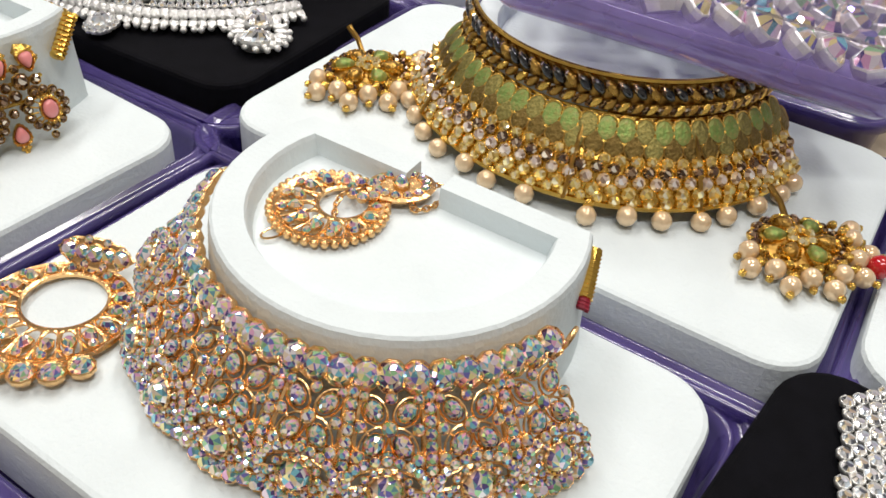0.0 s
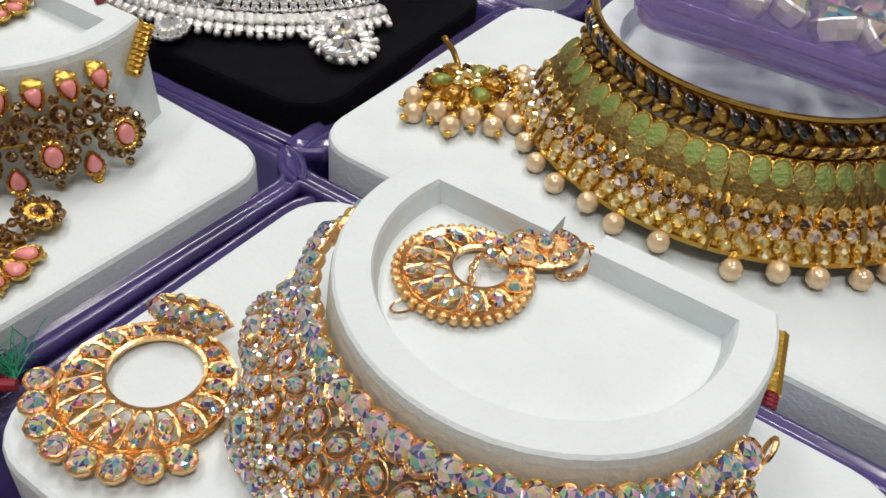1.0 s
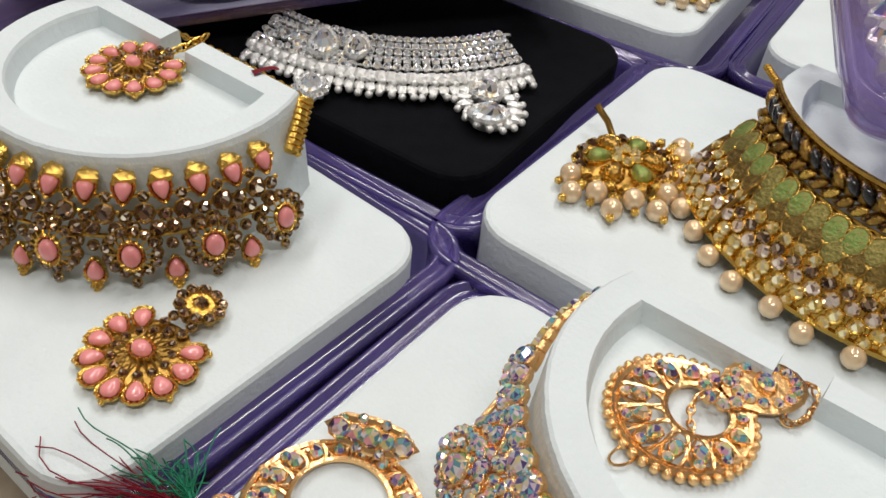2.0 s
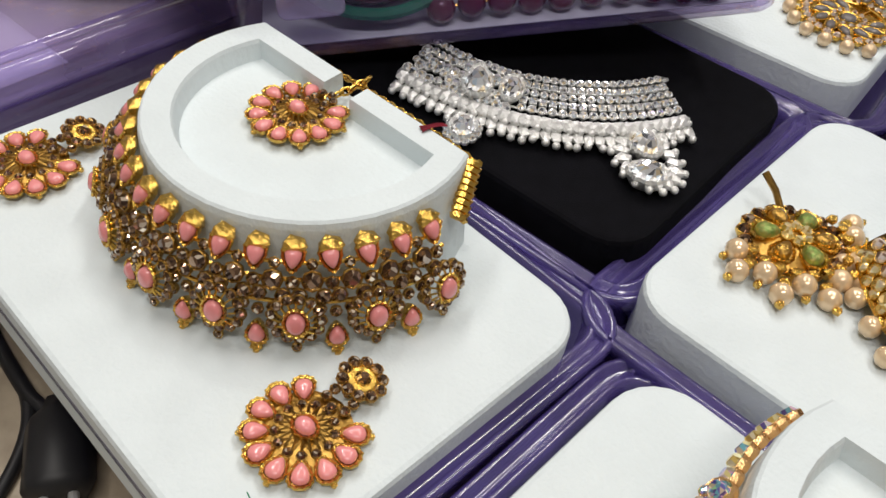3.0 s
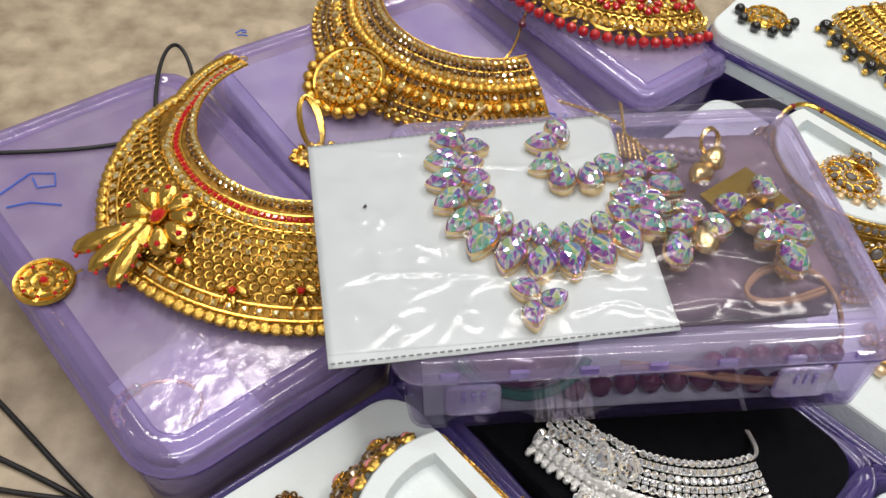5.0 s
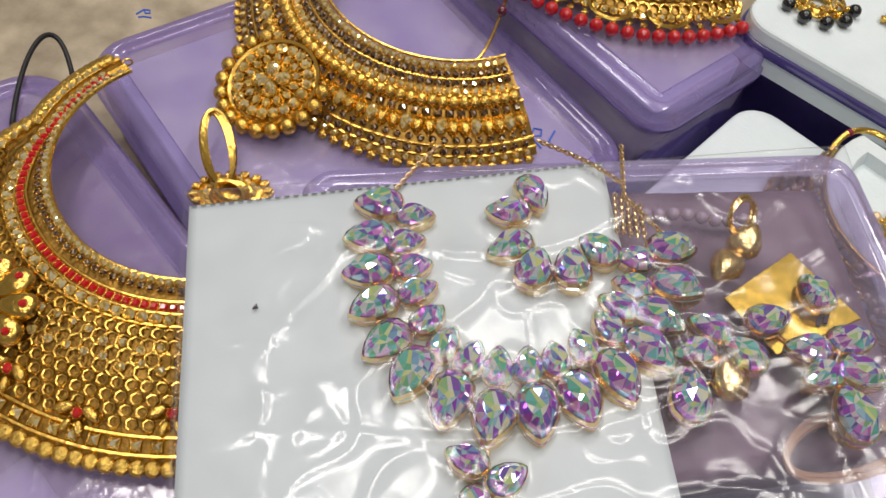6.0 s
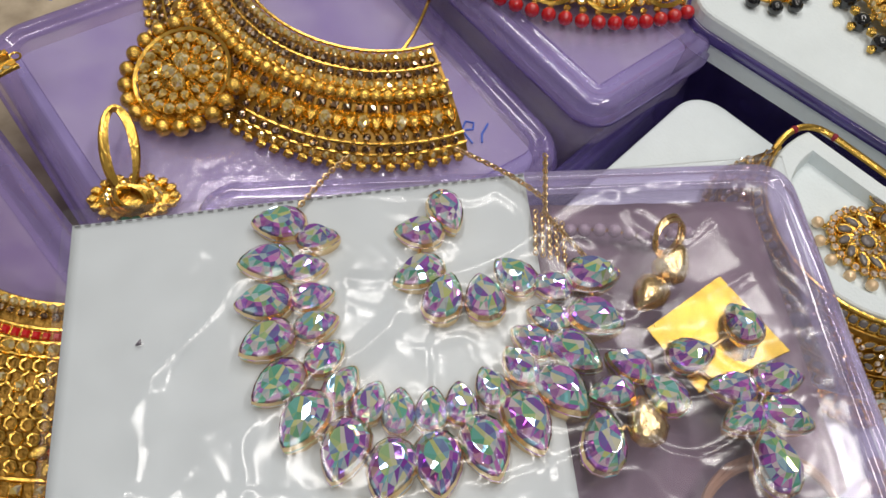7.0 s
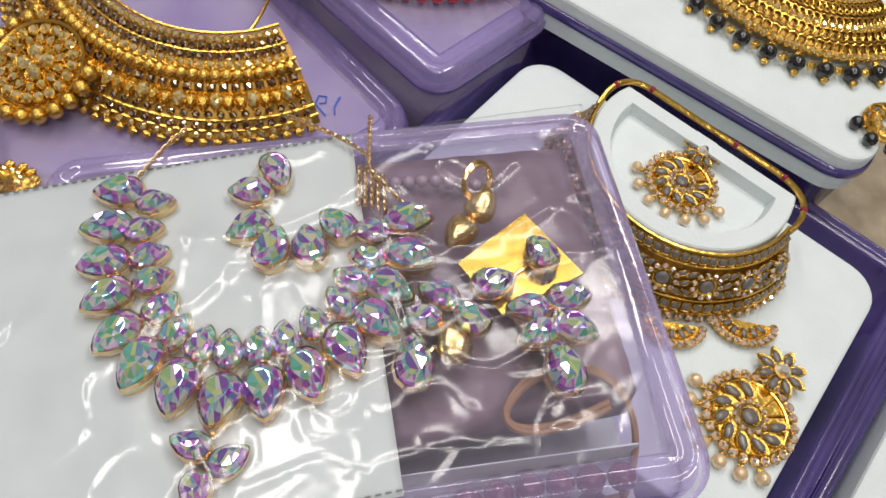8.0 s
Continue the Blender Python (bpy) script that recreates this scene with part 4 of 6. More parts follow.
def green_earring(x, y, turn, big):
    t = thing("earring", pose(x, y, 0.0525, 0, 0, turn) @ Matrix.Scale(big, 4), "antique-gold earring with green enamel and pearls on white foam", "earring", "earrings")
    bm = bmesh.new()
    loft(bm, [[(0.016 * s * math.cos(k * math.pi / 9), 0.0145 * s * math.sin(k * math.pi / 9), z) for k in range(18)] for s, z in ((0.95, -0.001), (1, 0.0002), (0.7, 0.003), (0.3, 0.0045))])
    part("plate", bm, GOLDD, t)
    for k in range(3):
        set_stone(t, pose(0.0085 * math.cos(2.09 * k + 0.5), 0.0085 * math.sin(2.09 * k + 0.5), 0.0036, 0, 0, 120 * k + 30 + 90), 0.009, "pear", "dome", GREEN, GOLD, beads=12)
        set_stone(t, pose(0.0085 * math.cos(2.09 * k + 1.55), 0.0085 * math.sin(2.09 * k + 1.55), 0.0036, 0, 0, 120 * k + 90 + 90), 0.0085, "pear", "dome", GOLDD, GOLD, beads=12)
    around(t, pose(0, 0, 0.0016), 0.0155, 0.014, 18, 0.0048, CHAMP, GOLD)
    around(t, pose(0, 0, 0.0052), 0.0035, 0.0035, 6, 0.0042, TOPAZ, GOLD)
    for k in range(12):
        a = radians(176 + 17 * k)
        q = 0.0045 * (k % 2)
        one_bead(t, pose((0.0205 + q) * math.cos(a), (0.019 + q) * math.sin(a), 0.0025 - 0.3 * q), 0.0074, PEARL, "pearl")
        put("cap", grain(GOLD), t, pose((0.0168 + q) * math.cos(a), (0.0155 + q) * math.sin(a), 0.0025) @ Matrix.Scale(0.0046, 4))
        put("grain", grain(GOLD), t, pose((0.0248 + q) * math.cos(a), (0.0232 + q) * math.sin(a), 0.001) @ Matrix.Scale(0.0032, 4))
        put("grain", grain(GOLD), t, pose(0.0172 * math.cos(a + 0.15), 0.016 * math.sin(a + 0.15), 0.004) @ Matrix.Scale(0.0040, 4))
    bm = bmesh.new()
    tube(bm, [(0.004, 0.012, 0.003), (0.005, 0.018, 0.006), (0.004, 0.024, 0.009)], 0.0012, 6)
    part("pin", bm, GOLDD, t)


# ---- silver choker on black velvet ----
def silver_choker():
    t = thing("choker", pose(-0.0875, 0.4840, 0, 0, 0, -93), "silver choker with clear crystals and pendants on black velvet", "necklace", "chokers")
    b = Band(0.087, 0.0635, 0.113, 0.0545, -36, 33, 0.002)
    for h in (0.0, 0.2, 0.4, 0.6, 0.74):
        part("wire", rail(b, h, -1, 1, 0.0013 if h > 0.7 else 0.0005), SILVER, t)
    for j in range(5):
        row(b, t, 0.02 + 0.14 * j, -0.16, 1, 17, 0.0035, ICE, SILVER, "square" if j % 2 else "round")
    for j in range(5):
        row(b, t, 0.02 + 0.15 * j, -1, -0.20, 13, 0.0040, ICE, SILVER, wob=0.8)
    for k in range(30):
        s = -0.99 + 1.98 * (k + 0.5) / 30
        put("paisley", grain(SILVER), t, b.spot(s, 0.80, 0.0018, 20 + random.uniform(-25, 25)) @ Matrix.Diagonal((0.0062, 0.0066, 0.0048, 1)))
        one_bead(t, b.spot(s + 0.03, 0.90 + random.uniform(-0.03, 0.03), 0.0020), 0.0032, SILVER, "drop")
        put("paisley", grain(SILVER), t, b.spot(s + 0.012, 1.02, 0.001, 30 + random.uniform(-22, 22)) @ Matrix.Diagonal((0.0052, 0.0070, 0.0040, 1)))
        one_bead(t, b.spot(s + 0.02 + random.uniform(-0.012, 0.012), 1.13 + random.uniform(-0.03, 0.04), 0.0006), 0.0036, SILVER, "drop")
    set_stone(t, b.spot(-0.46, 0.40, 0.004, 15), 0.0140, "pear", "gem", ICE, SILVER, beads=20)
    set_stone(t, b.spot(-0.22, 0.34, 0.003), 0.0115, "oval", "gem", ICE, SILVER, beads=14)
    # pendants lying on the velvet
    m = b.spot(0.61, 1.28, 0.0012)
    m = Matrix.Translation((m.translation.x, m.translation.y, 0.0545)) @ pose(0, 0, 0, 0, 0, 90 + math.degrees(math.atan2(m.translation.y, m.translation.x)))
    set_stone(t, m @ pose(0.001, 0.001, 0.003), 0.0145, "oval", "gem", ICE, SILVER, beads=16)
    set_stone(t, m @ pose(-0.004, -0.0155, 0.002, 0, 0, 75), 0.0145, "oval", "gem", ICE, SILVER, beads=12)
    for k in range(16):
        a = radians(20 + 320 * k / 15 + 90)
        put("paisley", grain(SILVER), t, m @ pose(0.0108 * math.cos(a), -0.006 + 0.0150 * math.sin(a), 0.001, 0, 0, math.degrees(a) - 90) @ Matrix.Diagonal((0.0054, 0.0090, 0.0045, 1)))
        put("drop", bead(SILVER), t, m @ pose(0.0142 * math.cos(a + 0.1), -0.006 + 0.0190 * math.sin(a + 0.1), 0.0002) @ Matrix.Scale(0.0034, 4))
    m = b.spot(-0.41, 1.36, 0.0012)
    m = Matrix.Translation((m.translation.x, m.translation.y, 0.0545)) @ pose(0, 0, 0, 0, 0, 90 + math.degrees(math.atan2(m.translation.y, m.translation.x)))
    set_stone(t, m @ pose(0, 0, 0.002), 0.0125, "oval", "gem", ICE, SILVER, beads=16)
    around(t, m @ pose(0, 0, 0.001), 0.0062, 0.0078, 13, 0.0036, ICE, SILVER)
    e = b.spot(1, 0.05).translation
    bm = bmesh.new()
    for d in (0, 0.0014):
        tube(bm, bezier(e, e + Vector((-0.006, 0.004 + d, -0.001)), e + Vector((-0.014, 0.004 + d, -0.008)), e + Vector((-0.028, 0.002 + d, -0.0155)), 10), 0.0008, 5)
    part("cord", bm, SILVER, t)


# ---- collar of red and gold on a box lid ----
OLDGOLD = mat("dull_gold", (0.38, 0.21, 0.045), 0.36, 1, 0.55, 160, 0.9, 520, wear=0.12)


def gold_collar():
    t = thing("collar_necklace", FARG @ pose(-0.322, 0.604, 0, 0, 0, 232), "wide yellow-gold bridal collar with red stones on plastic lid", "necklace", "chokers")
    b = Band(0.074, 0.053, 0.159, 0.029, -94, 72, 0.004)

    def low(s):
        a = -94 + 166 * (s + 1) / 2
        if a < 0:
            return max(0.17, 0.98 + 0.0145 * a)
        return 0.98

    bm = bmesh.new()
    b.sheet(bm, -1, 1, 0, 1, 60, 8, 0.001, None, low)
    part("base_plate", bm, OLDGOLD, t)
    bm = rail(b, 0.0, -1, 1, 0.0014, n=60)
    for h in (0.11, 0.17, 0.23):
        rail(b, lambda s, h=h: h * min(1, low(s) * 1.6), -1, 1, 0.0009, n=60, bm=bm)
    for h in (0.80, 0.90):
        rail(b, lambda s, h=h: h * low(s), -1, 1, 0.0011, n=60, bm=bm)
    # filigree rings over the field
    for j in range(8):
        for k in range(44):
            s = -0.62 + 1.6 * (k + 0.5 * (j % 2)) / 44
            h = (0.27 + 0.065 * j)
            if h > 0.78 * low(s):
                continue
            big = 0.0036 if j in (1, 2, 3) else 0.0026
            ring_wire(bm, b.spot(s, h, 0.0008), big, big, 0.0007, 7)
    part("filigree", bm, GOLD, t)
    row(b, t, 0.015, -0.97, 0.97, 52, 0.0044, TOPAZ, GOLDD)
    row(b, t, lambda s: 0.055 * min(1, low(s) * 1.6), -0.97, 0.97, 48, 0.0036, CHAMP, GOLD)
    row(b, t, lambda s: 0.14 * min(1, low(s) * 1.6), -0.9, 0.97, 56, 0.0044, RED, GOLD, "square")
    row(b, t, lambda s: 0.20 * min(1, low(s) * 1.6), -0.9, 0.97, 42, 0.0058, TOPAZ, GOLD)
    row(b, t, 0.34, -0.45, 0.97, 26, 0.0046, TOPAZ, GOLD, wob=0.5)
    row(b, t, 0.44, -0.40, 0.97, 26, 0.0048, TOPAZ, GOLD, wob=0.5)
    row(b, t, lambda s: 0.85 * low(s), -0.9, 0.97, 44, 0.0056, TOPAZ, GOLD, "square")
    for k in range(66):
        s = -0.97 + 1.94 * (k + 0.5) / 66
        put("edge_bead", stone("dome", "round", GOLD), t, b.spot(s, 0.965 * low(s), 0.001) @ Matrix.Scale(0.0082, 4))
    # flower and ribbons near the point
    s0 = 0.163
    f = b.spot(s0 + 0.02, 0.50, 0.006) @ Matrix.Scale(1.2, 4)
    for k in range(9):
        a = 360 * k / 9
        c, s = math.cos(radians(a)), math.sin(radians(a))
        put("petal", stone("dome", "pear", GOLD), t, f @ pose(0.0125 * c, 0.0125 * s, 0, 0, 0, a + 90) @ Matrix.Diagonal((0.0150, 0.0175, 0.014, 1)))
        small(t, f @ pose(0.0165 * c, 0.0165 * s, 0.0036), 0.0036, RED, GOLD)
    set_stone(t, f @ pose(0, 0, 0.003), 0.009, "oval", "gem", RED, GOLD)
    for k in range(3):
        m = f @ pose(-0.012 + 0.009 * k, -0.024, 0.001, 0, 0, -26 + 22 * k)
        put("ribbon", stone("dome", "pear", GOLD), t, m @ Matrix.Diagonal((0.0145, 0.036, 0.014, 1)))
        for j in range(6):
            put("stone", bead(RED), t, m @ pose(0.005, -0.016 + 0.006 * j, 0.0016) @ Matrix.Scale(0.0022, 4))
    for s, h in ((0.33, 0.66), (0.52, 0.72), (0.72, 0.66)):
        m = b.spot(s, h, 0.003)
        small(t, m, 0.005, RED, GOLD)
        for sg in (-1, 1):
            put("petal", stone("dome", "leaf", GOLD), t, m @ pose(sg * 0.006, 0.001, -0.001, 0, 0, sg * 62) @ Matrix.Scale(0.011, 4))
            put("petal", stone("dome", "leaf", GOLD), t, m @ pose(sg * 0.003, -0.006, -0.001, 0, 0, sg * 20) @ Matrix.Scale(0.008, 4))
    e = b.spot(-1, 0.05).translation
    bm = bmesh.new()
    ring_wire(bm, Matrix.Translation(e + Vector((-0.002, -0.003, 0))), 0.0026, 0.0026, 0.0006, 10)
    part("hook", bm, GOLD, t)
    # hanging roundel
    m = Matrix.Translation(local(t, FARG @ Vector((-0.447, 0.459, 0.0275))))
    bm = bmesh.new()
    for r in (0.0165, 0.0125, 0.0065):
        ring_wire(bm, m, r, r, 0.0014, 28)
    for k in range(8):
        a = k * math.pi / 4
        tube(bm, [m @ Vector((q * math.cos(a), q * math.sin(a), 0)) for q in (0.006, 0.016)], 0.0013, 5)
        ring_wire(bm, m @ pose(0.0095 * math.cos(a + 0.39), 0.0095 * math.sin(a + 0.39), 0), 0.0028, 0.0028, 0.0007, 8)
    loft(bm, [[m @ Vector((0.0158 * s * math.cos(k * math.pi / 12), 0.0158 * s * math.sin(k * math.pi / 12), z)) for k in range(24)] for s, z in ((1, -0.0016), (1, -0.0006), (0.3, -0.0003))])
    tube(bm, [m @ Vector((-0.016, 0.006, 0)), local(t, FARG @ Vector((-0.428, 0.470, 0.030)))], 0.0008, 5)
    roundel = part("roundel", bm, GOLD, t, "gold openwork roundel")
    small(roundel, m @ pose(0, 0, 0.001), 0.0055, RED, GOLD)
    around(roundel, m @ pose(0, 0, 0.0008), 0.0125, 0.0125, 8, 0.003, RED, GOLD)


# ---- wide gold choker ----
def wide_choker():
    t = thing("choker", FARH @ pose(-0.222, 0.788, 0, 0, 0, 229), "wide yellow-gold choker with rows of crystals on plastic lid", "necklace", "chokers")
    b = Band(0.078, 0.0400, 0.131, 0.0045, -74, 76, 0.004)
    bm = bmesh.new()
    b.sheet(bm, -1, 1, 0.02, 0.97, 50, 5, 0.001)
    part("base_plate", bm, GOLDD, t)
    for h in (0.0, 0.165, 0.315, 0.425, 0.78, 0.88):
        part("rail", rail(b, h, -1, 1, 0.0011), GOLD, t)
    row(b, t, 0.055, -0.98, 0.98, 44, 0.0050, TOPAZ, GOLDD)
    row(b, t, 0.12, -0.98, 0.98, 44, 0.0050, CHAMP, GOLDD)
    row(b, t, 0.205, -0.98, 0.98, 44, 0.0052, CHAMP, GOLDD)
    row(b, t, 0.275, -0.98, 0.98, 44, 0.0054, TOPAZ, GOLD)
    for k in range(42):
        s = -0.98 + 1.96 * (k + 0.5) / 42
        put("gold_bead", bead(GOLD), t, b.spot(s, 0.37, 0.0022) @ Matrix.Scale(0.0084, 4))
        set_stone(t, b.spot(s, 0.60, 0.0015, 180), 0.0098, "pear", "gem", TOPAZ if k % 3 == 1 else GOLD, GOLD, beads=10)
        put("gold_bead", grain(GOLD), t, b.spot(s, 0.985, 0.002) @ Matrix.Scale(0.0066, 4))
    row(b, t, 0.47, -0.98, 0.98, 40, 0.0056, CHAMP, GOLD, "square")
    row(b, t, 0.72, -0.98, 0.98, 44, 0.0044, CHAMP, GOLD)
    row(b, t, 0.83, -0.98, 0.98, 44, 0.005, CHAMP, GOLDD)
    row(b, t, 0.92, -0.98, 0.98, 44, 0.0046, TOPAZ, GOLDD)
    # flower pendant at the middle
    p = b.at(-0.025, 1.02)
    m = pose(p.x, p.y, 0.0195, 22, 0, math.degrees(math.atan2(p.y, p.x)) + 90) @ Matrix.Scale(1.33, 4)
    bm = bmesh.new()
    for k in range(30):
        a = 2 * math.pi * k / 30
        tube(bm, [m @ Vector((q * math.cos(a), q * math.sin(a), z)) for q, z in ((0.006, 0.002), (0.019, 0.0))], 0.0009, 4)
    ring_wire(bm, m, 0.021, 0.021, 0.0016, 30)
    loft(bm, [[m @ Vector((0.02 * s * math.cos(k * math.pi / 12), 0.02 * s * math.sin(k * math.pi / 12), z)) for k in range(24)] for s, z in ((1, -0.002), (1, -0.001), (0.3, 0.0005))])
    part("flower_plate", bm, GOLD, t)
    around(t, m @ pose(0, 0, 0.0012), 0.0165, 0.0165, 20, 0.005, TOPAZ, GOLD)
    around(t, m @ pose(0, 0, 0.0018), 0.0115, 0.0115, 14, 0.0046, TOPAZ, GOLD, "pear")
    for k in range(4):
        a = 45 + 90 * k
        set_stone(t, m @ pose(0.0045 * math.cos(radians(a)), 0.0045 * math.sin(radians(a)), 0.002, 0, 0, a + 90), 0.0085, "pear", "gem", TOPAZ, GOLD)
    for k in range(15):
        a = radians(150 + 240 * k / 14)
        put("gold_bead", bead(GOLD), t, m @ pose(0.0245 * math.cos(a), 0.0245 * math.sin(a), 0) @ Matrix.Scale(0.0075, 4))
    # tie cord with a dark bead
    e = b.spot(0.82, 0.0).translation
    bm = bmesh.new()
    tube(bm, bezier(e, e + Vector((-0.02, -0.004, 0.004)), e + Vector((-0.05, -0.03, 0)), e + Vector((-0.085, -0.05, -0.012))), 0.0011, 6)
    part("tie_cord", bm, GOLD, t)
    one_bead(t, Matrix.Translation(e + Vector((-0.042, -0.022, 0.002))), 0.007, MAROON)


def loop_earring():
    t = thing("earring", FARH @ pose(-0.3165, 0.614, 0.006, 0, 0, 15), "gold earring with wire loops and green and red beads", "earring", "earrings")
    bm = bmesh.new()
    for k in range(3):
        bm = bmesh.new()
        ring_wire(bm, pose(-0.006, 0.024, 0.008 + 0.0014 * k, 14, 6 * k, 8), 0.0062 + 0.0014 * k, 0.024, 0.0013, 24)
        ring_wire(bm, pose(0.0, -0.006, 0.006 + 0.0014 * k, 0, 10, 40), 0.0105 - 0.002 * k, 0.009, 0.0013, 20)
        part("loop", bm, GOLD, t)
    bm = bmesh.new()
    loft(bm, [[(0.021 * s * math.cos(k * math.pi / 12) * (1 + 0.12 * math.cos(k * math.pi / 3)), 0.013 * s * math.sin(k * math.pi / 12), z) for k in range(24)] for s, z in ((1, -0.002), (1, 0), (0.5, 0.003))])
    part("plate", bm, GOLD, t)
    for k in range(16):
        a = 2 * math.pi * k / 16
        put("gold_bead", grain(GOLD), t, pose(0.020 * math.cos(a), 0.0125 * math.sin(a), 0.001) @ Matrix.Scale(0.006, 4))
        small(t, pose(0.013 * math.cos(a), 0.008 * math.sin(a), 0.002), 0.004, TOPAZ, GOLD)
    for k, mt in enumerate((GTHREAD, GTHREAD, MAROON)):
        one_bead(t, pose(-0.003 + 0.005 * k, -0.016, 0.002), 0.006, mt)


# ---- pearl and gold set ----


def pearl_choker():
    t = thing("choker", pose(0.0388, 0.6289, 0, 0, 0, 235.5), "gold choker with grey stones and pearls round white form", "necklace", "chokers")
    b = Band(0.0580, 0.0890, 0.0750, 0.0545, -88, 88, 0.001)
    bm = bmesh.new()
    b.sheet(bm, -1, 1, 0.03, 0.95, 40, 3, 0.0008)
    part("base_plate", bm, GOLDD, t)
    bm = rail(b, 0.0, -1, 1, 0.001)
    for h in (0.20, 0.72, 0.94):
        rail(b, h, -1, 1, 0.0007, bm=bm)
    for k in range(9):
        s = -0.88 + 1.76 * k / 8
        m = b.spot(s, 0.46, 0.002)
        set_stone(t, m, 0.0085, "round", "dome", ASH, GOLD, beads=12, flat=0.7)
        around(t, m, 0.0072, 0.0068, 11, 0.0030, BLUSH, GOLD)
        if k < 8:
            for dh, dx in ((0.32, 0.085), (0.60, 0.085), (0.32, 0.135), (0.60, 0.135), (0.46, 0.11)):
                set_stone(t, b.spot(s + dx, dh, 0.0014, 60 if dh > 0.5 else -60), 0.0058, "leaf", "dome", ASH, GOLD, flat=0.5)
    part("filigree", bm, GOLD, t)
    for k in range(38):
        s = -0.98 + 1.96 * (k + 0.5) / 38
        set_stone(t, b.spot(s, 0.10, 0.0012), 0.0048, "square", "dome", ASH, GOLD, flat=0.5)
        set_stone(t, b.spot(s, 0.83, 0.0012), 0.0052, "square", "dome", ASH, GOLD, flat=0.5)
    row(b, t, 1.02, -0.99, 0.99, 40, 0.0044, BLUSH, GOLD)
    # fans of crystal hanging from the lower edge, lying on the foam
    for x, y in ((0.0330, 0.5500), (0.0725, 0.5560)):
        m = Matrix.Translation(local(t, (x, y, 0.0535))) @ pose(0, 0, 0, 0, 0, -240)
        bm = bmesh.new()
        for r in (0.0165, 0.0125, 0.0075):
            ring_wire(bm, m, r, r * 0.75, 0.0008, 18, 185, 355)
        loft(bm, [[m @ Vector((0.0160 * q * math.cos(radians(180 + 15 * k)), 0.0120 * q * math.sin(radians(180 + 15 * k)), z)) for k in range(13)] for q, z in ((1, -0.0008), (1, -0.0002), (0.9, 0.0))])
        part("fan", bm, GOLD, t)
        around(t, m @ pose(0, 0, 0.0006), 0.0168, 0.0128, 13, 0.0042, BLUSH, GOLD, "round", 185, 355)
        for k in range(5):
            a = 205 + 32 * k
            set_stone(t, m @ pose(0.0098 * math.cos(radians(a)), 0.0074 * math.sin(radians(a)), 0.0008, 0, 0, a - 90), 0.0062, "leaf", "dome", ASH, GOLD, flat=0.5)
    # gold tie cord with red knots over the back of the form
    pts = bezier(b.spot(1, 0.1).translation, (-0.012, 0.064, 0.091), (-0.022, 0.058, 0.0925), (-0.0225, 0.036, 0.0925), 10)
    pts += bezier((-0.0225, 0.036, 0.0925), (-0.0225, 0.01, 0.0925), (-0.0225, -0.02, 0.0925), (-0.0225, -0.042, 0.0925), 10)[1:]
    pts += bezier((-0.0225, -0.042, 0.0925), (-0.0225, -0.058, 0.0925), (-0.012, -0.062, 0.091), b.spot(-1, 0.1).translation, 10)[1:]
    bm = bmesh.new()
    tube(bm, pts, 0.0017, 7)
    part("tie_cord", bm, GOLD, t)
    for k in (4, 9, 13, 20, 26):
        one_bead(t, Matrix.Translation(pts[k]), 0.0042, THREAD, "knot")


ASH = mat("grey_stone_and_shaded_gap", (0.17, 0.15, 0.145), 0.22, 0, 0.25, 3, coat=0.6)


